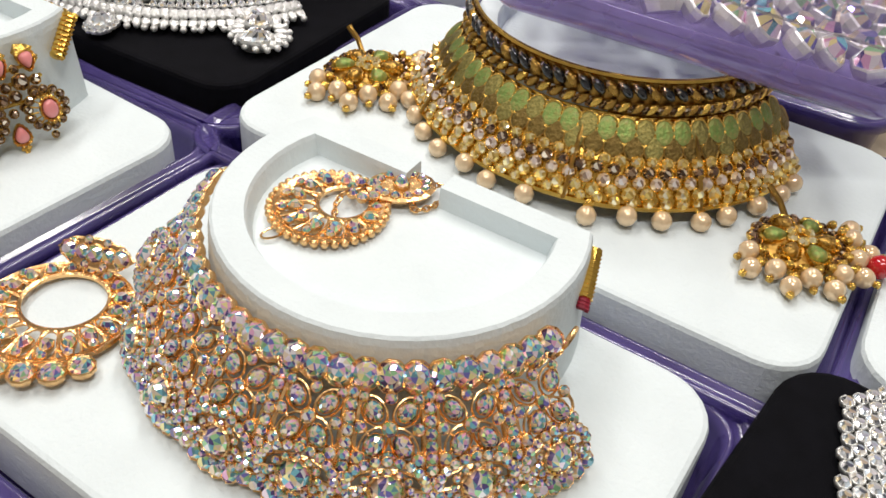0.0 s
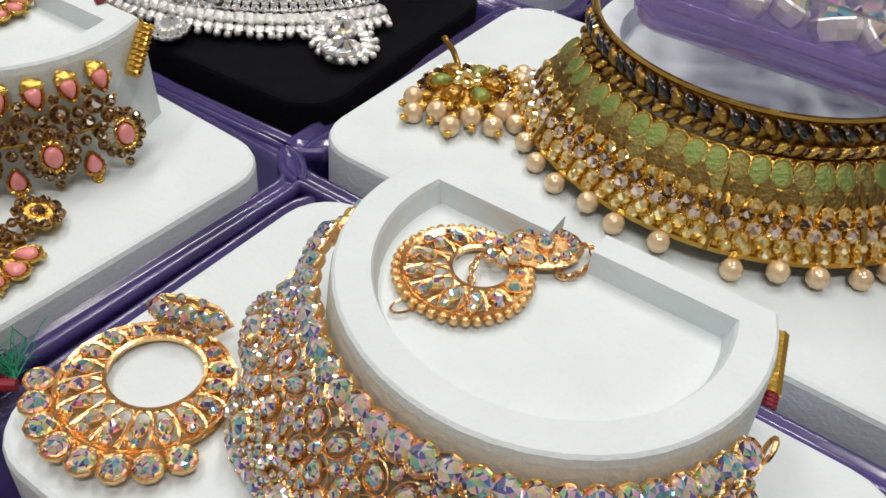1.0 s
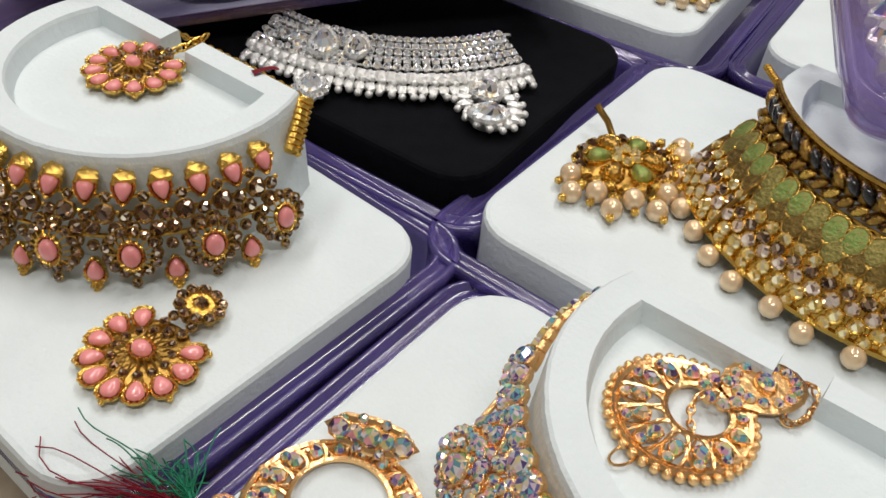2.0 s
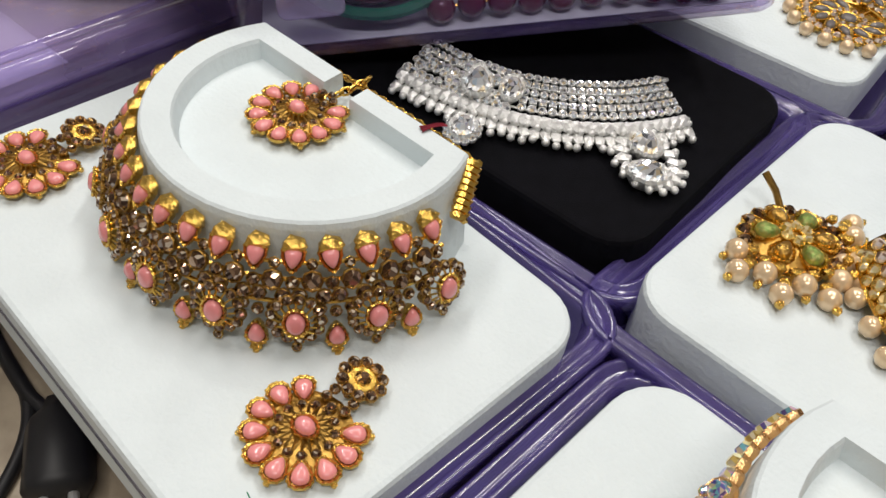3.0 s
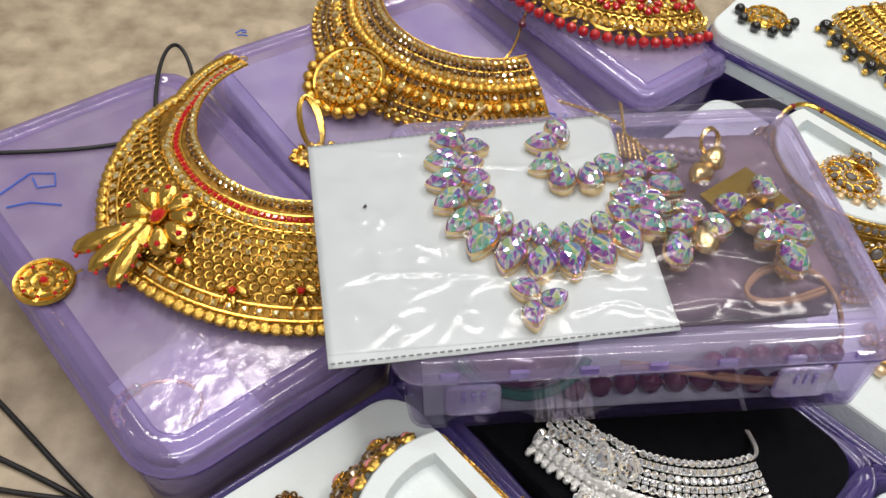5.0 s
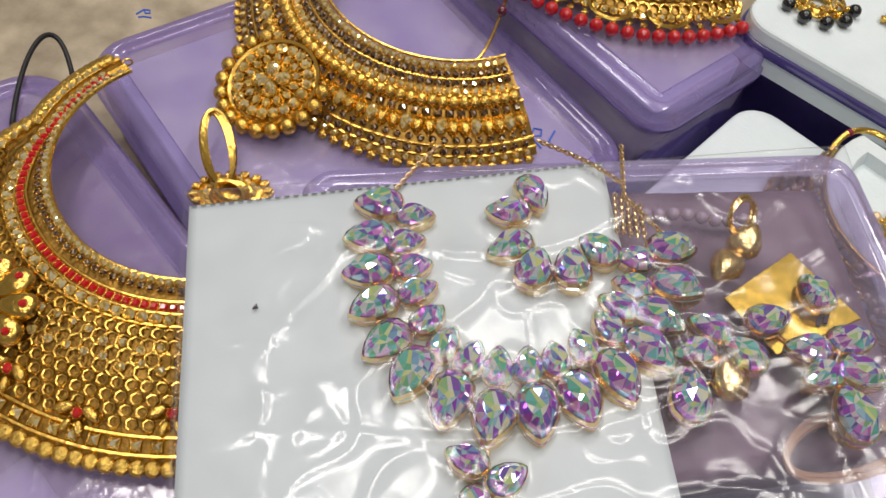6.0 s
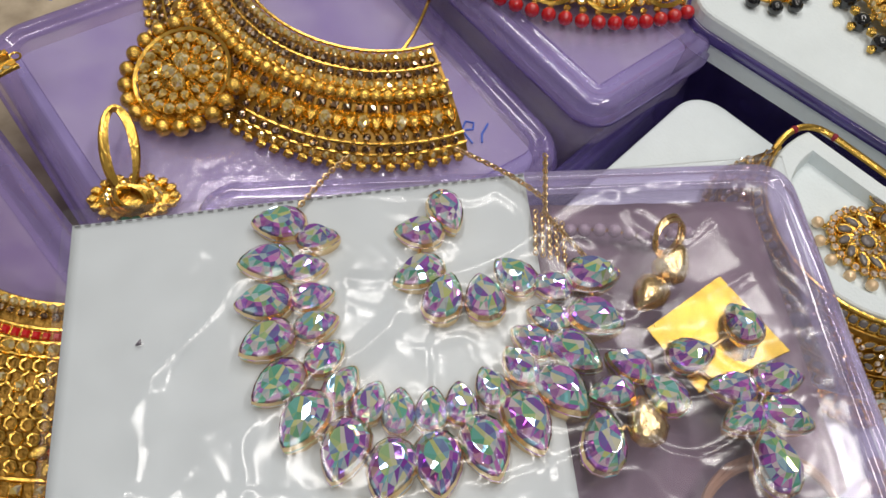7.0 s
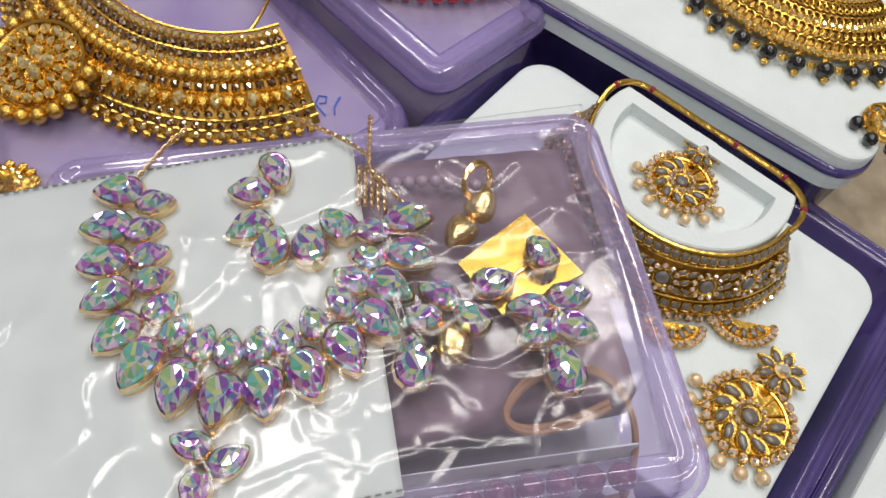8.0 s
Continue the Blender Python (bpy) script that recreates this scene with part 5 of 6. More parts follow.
def pearl_drop(t, r, reach=1.2, a0=190, span=130):
    """An openwork disc edged with crystals, a flower stud above it and pearls round its foot."""
    bm = bmesh.new()
    for q in (1.0, 0.86, 0.36):
        ring_wire(bm, pose(0, 0, 0.0004), r * q, r * q, 0.0008, 32)
    loft(bm, [[(r * q * math.cos(k * math.pi / 16), r * q * math.sin(k * math.pi / 16), z) for k in range(32)] for q, z in ((0.40, -0.0006), (0.88, -0.0006), (0.88, -0.0002), (0.40, -0.0002), (0.40, -0.0006))], False, False)
    for k in range(12):
        a = radians(30 * k + 15)
        tube(bm, [(r * q * math.cos(a), r * q * math.sin(a), 0.0004) for q in (0.36, 0.6, 0.88)], 0.0006, 5)
    tube(bm, [(0, r * 0.9, 0.0006), (0, r * reach, 0.0015)], 0.0010, 5)
    tagged(part("openwork", bm, GOLD, t), "", "", "", "stuff")
    around(t, pose(0, 0, 0.001), r * 1.0, r * 1.0, 26, r * 0.21, BLUSH, GOLD)
    # grey leaves paint the shade in the openings between the gold rims
    for k in range(9):
        a = 125 + 32 * k
        c, s = math.cos(radians(a)), math.sin(radians(a))
        set_stone(t, pose(r * 0.64 * c, r * 0.64 * s, 0.0010, 0, 0, a - 60), r * 0.44, "leaf", "dome", ASH, GOLD, flat=0.5, grow=1.32)
    around(t, pose(0, 0, 0.0012), r * 0.36, r * 0.36, 12, r * 0.14, BLUSH, GOLD)
    set_stone(t, pose(0, 0, 0.0012), r * 0.42, "round", "dome", ASH, GOLD, beads=12, flat=0.6)
    m = pose(0, r * reach, 0.0032)
    for k in range(8):
        a = 45 * k
        set_stone(t, m @ pose(r * 0.36 * math.cos(radians(a)), r * 0.36 * math.sin(radians(a)), 0, 0, 0, a - 90), r * 0.40, "leaf", "dome", ASH, GOLD, flat=0.5, grow=1.32)
    small(t, m @ pose(0, 0, 0.001), r * 0.40, ICE, GOLD)
    for k in range(7):
        a = radians(a0 + span * k / 6)
        one_bead(t, pose(r * 1.36 * math.cos(a), r * 1.36 * math.sin(a), 0.001), r * 0.33, PEARL, "pearl")
        put("cap", grain(GOLD), t, pose(r * 1.17 * math.cos(a), r * 1.17 * math.sin(a), 0.0005) @ Matrix.Scale(r * 0.18, 4))


def pearl_set():
    t = thing("forehead_pendant", pose(0.0318, 0.6165, 0.0845, 0, 0, -32), "gold disc forehead pendant with hanging pearls on white foam", "pendant", "forehead pendants")
    pearl_drop(t, 0.0182, 1.3, 200, 150)
    t = thing("earring", pose(0.0690, 0.5030, 0.0525, 0, 0, -37), "gold disc earring with pearls and flower stud on foam", "earring", "earrings")
    pearl_drop(t, 0.0226, 1.40, 186, 125)
    t = thing("earring", pose(0.172, 0.478, 0.0525, 0, 0, 150), "gold earring with large pearls on white foam", "earring", "earrings")
    pearl_drop(t, 0.02)


# ---- gold choker with black beads, and the red one ----
def beaded_choker(x, y, turn, zb, r0, r1, z0, a0, a1, drop, n, size, flowers, label):
    t = thing("choker", pose(x, y, zb, 0, 0, turn), label, "necklace", "chokers")
    b = Band(r0, z0, r1, 0.006, a0, a1, 0.003)
    bm = bmesh.new()
    b.sheet(bm, -1, 1, 0, 0.9, 36, 4, 0.001)
    part("base_plate", bm, GOLDD, t)
    bm = rail(b, 0, -1, 1, 0.0011)
    for j in range(4):
        for k in range(30):
            ring_wire(bm, b.spot(-0.97 + 1.94 * (k + 0.5 * (j % 2)) / 30, 0.2 + 0.19 * j, 0.001), 0.0034, 0.0034, 0.0008, 8)
    part("filigree", bm, GOLD, t)
    row(b, t, 0.06, -0.98, 0.98, 36, 0.005, TOPAZ, GOLD)
    row(b, t, 0.46, -0.98, 0.98, 30, 0.005, TOPAZ, GOLD)
    row(b, t, 0.88, -0.98, 0.98, 36, 0.005, TOPAZ, GOLD)
    for k in range(flowers):
        m = b.spot(-0.85 + 1.7 * k / (flowers - 1), 0.45, 0.003)
        for j in range(7):
            a = 360 * j / 7
            put("petal", stone("dome", "pear", RED), t, m @ pose(0.0075 * math.cos(radians(a)), 0.0075 * math.sin(radians(a)), 0, 0, 0, a + 90) @ Matrix.Scale(0.0075, 4))
        small(t, m, 0.005, ICE, GOLD)
        ring_wire_bm = bmesh.new()
        ring_wire(ring_wire_bm, b.spot(-0.85 + 1.7 * k / (flowers - 1), 0.8, 0.002), 0.013, 0.009, 0.0016, 18, 180, 360)
        part("scallop", ring_wire_bm, GOLD, t)
    for k in range(n):
        s = -0.97 + 1.94 * (k + 0.5) / n
        one_bead(t, b.spot(s, 1.13, 0.001), size, drop)
        put("cap", grain(GOLD), t, b.spot(s, 1.0, 0.001) @ Matrix.Scale(size * 0.55, 4))
        if not flowers:
            put("grain", grain(GOLD), t, b.spot(s, 1.26, 0.001) @ Matrix.Scale(size * 0.5, 4))
            put("grain", grain(GOLD), t, b.spot(s + 0.97 / n, 1.10, 0.001) @ Matrix.Scale(size * 0.6, 4))
    return t


def black_earring(x, y, turn):
    t = thing("earring", pose(x, y, 0.090, 0, 0, turn), "gold filigree earring with black beads on white foam", "earring", "earrings")
    bm = bmesh.new()
    for r in (0.016, 0.011, 0.006):
        ring_wire(bm, pose(0, 0, 0.001), r, r * 0.85, 0.0014, 22)
    for k in range(9):
        ring_wire(bm, pose(0.0115 * math.cos(k * 0.7), 0.0098 * math.sin(k * 0.7), 0.002), 0.004, 0.004, 0.001, 9)
    part("filigree", bm, GOLD, t)
    around(t, pose(0, 0, 0.002), 0.0085, 0.007, 9, 0.0044, TOPAZ, GOLD)
    for k in range(6):
        a = radians(150 + 36 * k)
        one_bead(t, pose(0.0215 * math.cos(a), 0.020 * math.sin(a), 0.002), 0.0085, ONYX)
        put("cap", grain(GOLD), t, pose(0.0172 * math.cos(a), 0.016 * math.sin(a), 0.002) @ Matrix.Scale(0.0048, 4))


rose_choker()
rose_earring()
rose_tikka()
pink_choker()
pink_earring(-0.2832, 0.3205, 50)
pink_earring(-0.1640, 0.2225, 52)
pink_tikka()
green_choker()
green_earring(-0.0005, 0.3250, 25, 1.2)
green_earring(0.1540, 0.1950, 15, 1.08)
silver_choker()
gold_collar()
wide_choker()
loop_earring()
pearl_choker()
pearl_set()
beaded_choker(0.1280, 0.8060, 0, 0.0885, 0.052, 0.0925, 0.022, 190, 305, ONYX, 11, 0.0105, 0, "gold filigree choker edged with black beads on foam")
black_earring(-0.0110, 0.7790, 20)
black_earring(0.158, 0.676, 40)
beaded_choker(-0.128, 0.8446, 0, 0.0755, 0.062, 0.110, 0.022, 200, 313, RED, 24, 0.0085, 6, "gold choker with red flowers and red beads")


# ---- box of beads with the bag of crystal jewellery on it ----


def on_lid(x, y, up=0.004):
    """The lid's own coordinates of the point of the lid at x, y."""
    p = LEVEL @ Vector((x, y, 0.0997 + 0.107 * (x + 0.12) - 0.122 * (y - 0.5)))
    return Vector((p.x, p.y, up))


def sheet(bm, corners, nu, nv, lift, thick, waves, seed):
    """A thin sheet between four corners, creased by noise."""
    a, b, c, d = (Vector(p) for p in corners)
    rings = []
    for side in (0, 1):
        grid = []
        for i in range(nu + 1):
            line = []
            for j in range(nv + 1):
                u, v = i / nu, j / nv
                p = a.lerp(b, u).lerp(d.lerp(c, u), v)
                w = 0.35 * noise.noise((p.x * 12 + seed, p.y * 12, 0.3))
                for f, g, q in ((14, 9, 0.7), (8, 22, 0.6), (30, 26, 0.5), (46, 40, 0.3)):
                    w += q * max(0.0, 1 - 9 * abs(noise.noise((p.x * f + seed, p.y * g + 5 + f, 2.1)))) ** 1.5
                edge = min(u, 1 - u, v, 1 - v) * 8
                p.z += lift + waves * w * min(1, 0.25 + edge) - (thick if side else 0)
                line.append(bm.verts.new(p))
            grid.append(line)
        rings.append(grid)
    top, low = rings
    for i in range(nu):
        for j in range(nv):
            bm.faces.new((top[i][j], top[i + 1][j], top[i + 1][j + 1], top[i][j + 1]))
            bm.faces.new((low[i][j], low[i][j + 1], low[i + 1][j + 1], low[i + 1][j]))
    for i in range(nu):
        bm.faces.new((top[i][0], low[i][0], low[i + 1][0], top[i + 1][0]))
        bm.faces.new((top[i][nv], top[i + 1][nv], low[i + 1][nv], low[i][nv]))
    for j in range(nv):
        bm.faces.new((top[0][j], top[0][j + 1], low[0][j + 1], low[0][j]))
        bm.faces.new((top[nu][j], low[nu][j], low[nu][j + 1], top[nu][j + 1]))


bag = thing("plastic_bag", BAG, "clear plastic bag with a white card lying on a box", "plastic bag")
tl, tr, br, bl = (on_lid(x, y, 0) for x, y in ((-0.313, 0.559), (-0.127, 0.612), (-0.095, 0.437), (-0.267, 0.394)))
bm = bmesh.new()
sheet(bm, (tl, tr, br, bl), 44, 36, 0.0022, 0.0007, 0.0018, 3)
part("card", bm, CARD, bag, "white card backing", True)
fr_, fb = on_lid(-0.016, 0.628, 0), on_lid(0.0, 0.452, 0)
bm = bmesh.new()
sheet(bm, (tl, fr_, fb, bl), 150, 100, 0.0125, 0.0003, 0.0014, 7)
film = part("film", bm, CLEAR, bag, "clear creased plastic film", True)
film.visible_shadow = False
bm = bmesh.new()
for a, b in ((tl, tr), (bl, br)):
    for k in range(46):
        p, d = a.lerp(b, (k + 0.3) / 46), (b - a).normalized()
        q = Vector((-d.y, d.x, 0)) * 0.0016 * (-1 if a == tl else 1)
        loft(bm, [[p + q + d * x + Vector((-d.y, d.x, 0)) * y + Vector((0, 0, z)) for x, y in ((0, 0), (0.0024, 0), (0.0024, 0.0005), (0, 0.0005))] for z in (0.0030, 0.0036)])
tagged(part("perforation", bm, STITCH, bag), "", "", "", "stuff")
bm = bmesh.new()
loft(bm, [[on_lid(-0.269, 0.507, 0) + Vector((x, y, z)) for x, y in ((0, 0), (0.0022, 0.0006), (0.0016, 0.0026))] for z in (0.003, 0.0042)])
part("fleck", bm, DARK, bag)


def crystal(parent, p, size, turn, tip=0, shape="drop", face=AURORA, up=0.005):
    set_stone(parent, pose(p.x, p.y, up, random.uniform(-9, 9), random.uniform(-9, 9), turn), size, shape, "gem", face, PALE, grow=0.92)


PALE = mat("pale_gold", (0.90, 0.66, 0.34), 0.25, 1, 0.2, 12, 0.3, 10, wear=0.08)


def crystal_necklace():
    t = thing("necklace", BAG, "necklace of large aurora crystal drops in a plastic bag", "necklace")
    mid = on_lid(-0.160, 0.548)
    outer = ((-0.226, 0.567), (-0.227, 0.5475), (-0.224, 0.529), (-0.219, 0.5127), (-0.211, 0.496), (-0.199, 0.483), (-0.183, 0.474), (-0.166, 0.4687),
             (-0.150, 0.473), (-0.134, 0.481), (-0.120, 0.4923), (-0.1077, 0.5057), (-0.1035, 0.5225), (-0.096, 0.5384), (-0.0976, 0.558))
    inner = ((-0.209, 0.562), (-0.211, 0.547), (-0.206, 0.534), (-0.202, 0.522), (-0.196, 0.509), (-0.188, 0.498), (-0.177, 0.493), (-0.166, 0.491),
             (-0.1545, 0.493), (-0.1444, 0.4966), (-0.1338, 0.5044), (-0.124, 0.5143), (-0.120, 0.5256), (-0.1139, 0.5364), (-0.1136, 0.5513))
    for k, (x, y) in enumerate(outer):
        p = on_lid(x, y)
        d = Vector((p.x - mid.x, min(p.y - mid.y, 0.0) * 1.15))
        crystal(t, p, 0.0262 if 4 < k < 12 else 0.0240, math.degrees(math.atan2(d.y, d.x)) - 90 + random.uniform(-6, 6), up=0.0075)
    for k, (x, y) in enumerate(inner):
        p = on_lid(x, y)
        d = Vector((p.x - mid.x, min(p.y - mid.y, 0.0) * 1.15))
        crystal(t, p, 0.0190, math.degrees(math.atan2(d.y, d.x)) + 90 + random.uniform(-8, 8), up=0.0070)
    for x, y, a in ((-0.174, 0.451, 60), (-0.159, 0.446, -60), (-0.169, 0.434, 180)):
        crystal(t, on_lid(x, y), 0.0185, a, up=0.0070)
    bm = bmesh.new()
    for pts in (outer, inner):
        line = [on_lid(x, y, 0.0042) for x, y in pts]
        tube(bm, line, 0.0012, 6)
    tube(bm, [on_lid(-0.165, 0.482, 0.0042), on_lid(-0.167, 0.455, 0.0042)], 0.001, 6)
    part("back_wire", bm, PALE, t)
    chain(t, [on_lid(-0.222, 0.575, 0.006), on_lid(-0.212, 0.598, 0.005), on_lid(-0.205, 0.612, 0.003)], 0.0030, PALE)
    chain(t, [on_lid(-0.100, 0.568, 0.006), on_lid(-0.117, 0.588, 0.006), on_lid(-0.118, 0.622, 0.005)], 0.0030, PALE)
    chain(t, bezier(on_lid(-0.118, 0.596, 0.006), on_lid(-0.130, 0.606, 0.007), on_lid(-0.142, 0.612, 0.006), on_lid(-0.158, 0.622, 0.003)), 0.0030, PALE)
    for k in range(5):
        chain(t, [on_lid(-0.121 + 0.0028 * k, 0.590 - 0.0012 * k, 0.005), on_lid(-0.120 + 0.0030 * k, 0.567 - 0.0006 * k, 0.0055)], 0.0026, PALE, "tassel")


crystal_necklace()


def crystal_set(name, label, category, items, up=0.006):
    t = thing(name, BAG, label, category, "crystal pieces in the bag")
    bm = bmesh.new()
    line = []
    for x, y, size, turn in items:
        p = on_lid(x, y)
        line.append(Vector((p.x, p.y, 0.0046)))
        crystal(t, p, size * 1.36, turn, up=up)
    tube(bm, line, 0.0009, 5)
    part("back_wire", bm, PALE, t)
    return t


crystal_set("bracelet", "aurora crystal bracelet curled on a white card", "bracelet",
            ((-0.1584, 0.582, 0.0165, 200), (-0.1683, 0.570, 0.016, 80), (-0.166, 0.550, 0.017, 110), (-0.155, 0.540, 0.0178, 340), (-0.1394, 0.542, 0.0178, 5), (-0.1283, 0.5536, 0.0165, 40)), 0.0075)
crystal_set("earring", "aurora crystal cluster earring in a plastic bag", "earring",
            ((-0.0837, 0.520, 0.0145, 60), (-0.0903, 0.508, 0.014, 95), (-0.0708, 0.510, 0.0155, 40), (-0.0933, 0.4886, 0.0185, 355)), 0.0068)
crystal_set("earring", "long aurora crystal earring beside a gold foil card", "earring",
            ((-0.0402, 0.5423, 0.015, 20), (-0.0608, 0.5261, 0.0155, 280), (-0.0468, 0.5142, 0.0145, 80), (-0.0297, 0.520, 0.0155, 270), (-0.0434, 0.5025, 0.0145, 110), (-0.0281, 0.5057, 0.0155, 240), (-0.0342, 0.4872, 0.0185, 5)), 0.0085)


def gold_backs():
    t = thing("ring", BAG, "pale gold ring turned over, showing stone backs", "ring", "crystal pieces in the bag")
    for x, y, size, turn in ((-0.0751, 0.5524, 0.0195, 140), (-0.0646, 0.5685, 0.0195, 320)):
        p = on_lid(x, y)
        put("stone_back", dome_mesh("pear", PALE, 12, 0.35), t, pose(p.x, p.y, 0.006, 8, -6, turn) @ Matrix.Scale(size, 4))
    p = on_lid(-0.0672, 0.5770)
    for k in range(2):
        bm = bmesh.new()
        ring_wire(bm, pose(p.x, p.y + 0.002 * k, 0.0125, 62, 10, 30 + 8 * k), 0.0085, 0.0075, 0.0011, 22)
        part("band", bm, PALE, t)
    t = thing("brooch_back", BAG, "single pale gold stone setting lying face down", "jewellery", "crystal pieces in the bag")
    p = on_lid(-0.0779, 0.4990)
    put("stone_back", dome_mesh("pear", PALE, 12, 0.3), t, pose(p.x, p.y, 0.0052, 4, 5, 10) @ Matrix.Scale(0.0200, 4))


gold_backs()

foil = thing("foil_card", BAG, "square of shiny gold card under crystal earrings", "card")
c = on_lid(-0.0495, 0.5405, 0)
bm = bmesh.new()
ends = [on_lid(x, y, 0) for x, y in ((-0.0211, 0.5359), (-0.0453, 0.5673), (-0.0757, 0.5388), (-0.0571, 0.5137))]
loft(bm, [[c + (e - c) * s + Vector((0, 0, z)) for e in ends] for s, z in ((1, 0.0028), (1, 0.0034), (0.99, 0.0036))])
part("card", bm, FOIL, foil)
for k in range(2):
    bm = bmesh.new()
    loft(bm, [[Vector((c.x + 0.0105 + 0.0032 * k, c.y - 0.0085 + 0.001 * k, 0)) + pose(0, 0, 0, 0, 0, 62) @ Vector((x, y, z)) for x, y in ((-0.005, -0.0008), (0.005, -0.0008), (0.005, 0.0008), (-0.005, 0.0008))] for z in (0.0041, 0.0046)])
    part("print_bar", bm, DARK, foil)


def box_contents():
    """What lies inside the box and shows through its walls."""
    t = thing("cloth_wrap", BAG, "mauve folded cloth inside the clear box", "cloth")
    bm = bmesh.new()
    sheet(bm, [(x, y, -0.0145) for x, y in ((0.0, 0.088), (0.116, 0.086), (0.116, -0.05), (-0.01, -0.06))], 26, 20, 0, 0.024, 0.004, 11)
    part("cloth", bm, WRAP, t, "", True)
    t = thing("paper_liner", BAG, "white paper liner inside the clear box", "paper")
    bm = bmesh.new()
    loft(bm, [[(x, y, z) for x, y in ((-0.030, -0.0685), (0.114, -0.0690), (0.114, -0.0682), (-0.032, -0.0682))] for z in (-0.0645, -0.026)])
    part("side_sheet", bm, WHITE, t)
    bm = bmesh.new()
    sheet(bm, [(x, y, -0.0640) for x, y in ((-0.118, 0.070), (0.118, 0.070), (0.118, -0.085), (-0.118, -0.085))], 16, 12, 0, 0.0008, 0.0006, 4)
    part("sheet", bm, CARD, t, "", True)
    t = thing("green_pouch", BAG, "dark maroon and green pouch inside the clear box", "pouch")
    bm = bmesh.new()
    ball(bm, (-0.062, -0.050, -0.0430), 0.034, 16, 10, 0.55)
    part("pouch", bm, MAROON, t, "", True)
    bm = bmesh.new()
    tube(bm, bezier((-0.098, -0.062, -0.046), (-0.08, -0.088, -0.058), (-0.040, -0.088, -0.058), (-0.026, -0.068, -0.042)), 0.003, 8)
    part("piping", bm, GTHREAD, t, "dark green edge")
    for yy, x0, n, size, mt, label, z in ((-0.079, -0.034, 10, 0.0142, MAROON, "string of dark red beads inside the clear box", -0.0560), (-0.080, 0.040, 6, 0.0130, MAROON, "second string of dark red beads inside the clear box", -0.036),
                                         (0.066, 0.01, 12, 0.0062, MILK, "string of pale pearls inside the clear box", -0.0075)):
        t = thing("bead_string", BAG, label, "beads", "bead strings")
        for k in range(n):
            one_bead(t, pose(x0 + k * size * 1.02, yy + 0.003 * math.sin(k * 0.5), z + 0.001 * math.sin(k * 1.3)), size, mt)
        bm = bmesh.new()
        tube(bm, [(x0 + k * size * 1.02, yy + 0.003 * math.sin(k * 0.5), z + 0.001 * math.sin(k * 1.3)) for k in range(n)], 0.0008, 5)
        part("string", bm, GOLD, t)
    t = thing("tan_cord", BAG, "tan braided cord looped inside the clear box", "cord")
    bm = bmesh.new()
    for d in (0, 0.0026):
        tube(bm, bezier((-0.012, -0.084 + d, -0.030), (0.03, -0.086 + d, -0.032), (0.06, -0.087 + d, -0.056), (0.108, -0.084 + d, -0.052)), 0.0015, 7)
        tube(bm, bezier((0.108, -0.084 + d, -0.052), (0.125, -0.06, -0.012), (0.105, -0.03 + d, -0.005), (0.07, -0.045 + d, -0.005)), 0.0014, 7)
        tube(bm, bezier((0.07, -0.045 + d, -0.005), (0.045, -0.06, -0.005), (0.06, -0.075 + d, -0.006), (0.1, -0.06 + d, -0.005)), 0.0014, 7)
    part("cord", bm, TAN, t)


box_contents()

# clasps on the front wall
for x in (-0.0925, 0.0820):
    bm = bmesh.new()
    loft(bm, [[(x + px, -0.0965 - d, -0.0330 + pz) for px, _, pz in [(q[0], 0, q[1]) for q in round_rect(0.029, 0.024, 0.004, 0, ins)]] for d, ins in ((0, 0), (0.0022, 0), (0.0028, 0.0008))])
    clasp = part("clasp", bm, EDGE2, box_n, "moulded snap clasp")
    for k in range(3):
        bm = bmesh.new()
        loft(bm, [[(x - 0.005 + 0.005 * k + px, -0.0994 - d, -0.0285 + pz) for px, _, pz in [(q[0], 0, q[1]) for q in round_rect(0.0024, 0.008, 0.001, 0, ins)]] for d, ins in ((0, 0), (0.0012, 0.0002))])
        part("rib", bm, EDGE, clasp)
# hinge lugs along the front rim
for k in range(7):
    bm = bmesh.new()
    loft(bm, [[(-0.105 + 0.035 * k + px, -0.101 - d, -0.0065 + pz) for px, _, pz in [(q[0], 0, q[1]) for q in round_rect(0.010, 0.005, 0.001, 0, ins)]] for d, ins in ((0, 0), (0.0018, 0.0004))])
    part("lug", bm, EDGE, box_n)

# ---- clear box with loose crystals, lying on the green choker ----
ax = Vector((0.163, -0.056, -0.025)).normalized()
az = Vector((0, 0, 1)) - ax * ax.z
az.normalize()
CB = Matrix((ax, az.cross(ax), az)).transposed().to_4x4()
CB.translation = Vector((0.1105, 0.231, 0.1045)) + CB.col[1].to_3d() * 0.066
crystal_box = lid_box("plastic_box", 0, 0, 0, 0.172, 0.132, 0, 0.027, "clear lilac plastic box of loose aurora crystals", m=CB, body=HAZE, insert=False, edge=HAZE, tub=EDGE, shade=False)
t = thing("crystal_tray", CB, "compartment tray filled with large aurora crystals", "crystals")
bm = bmesh.new()
loft(bm, [round_rect(0.156, 0.116, 0.008, z, i) for z, i in ((0.003, 0), (0.0145, 0), (0.015, 0.001))])
part("tray", bm, HAZE, t).visible_shadow = False
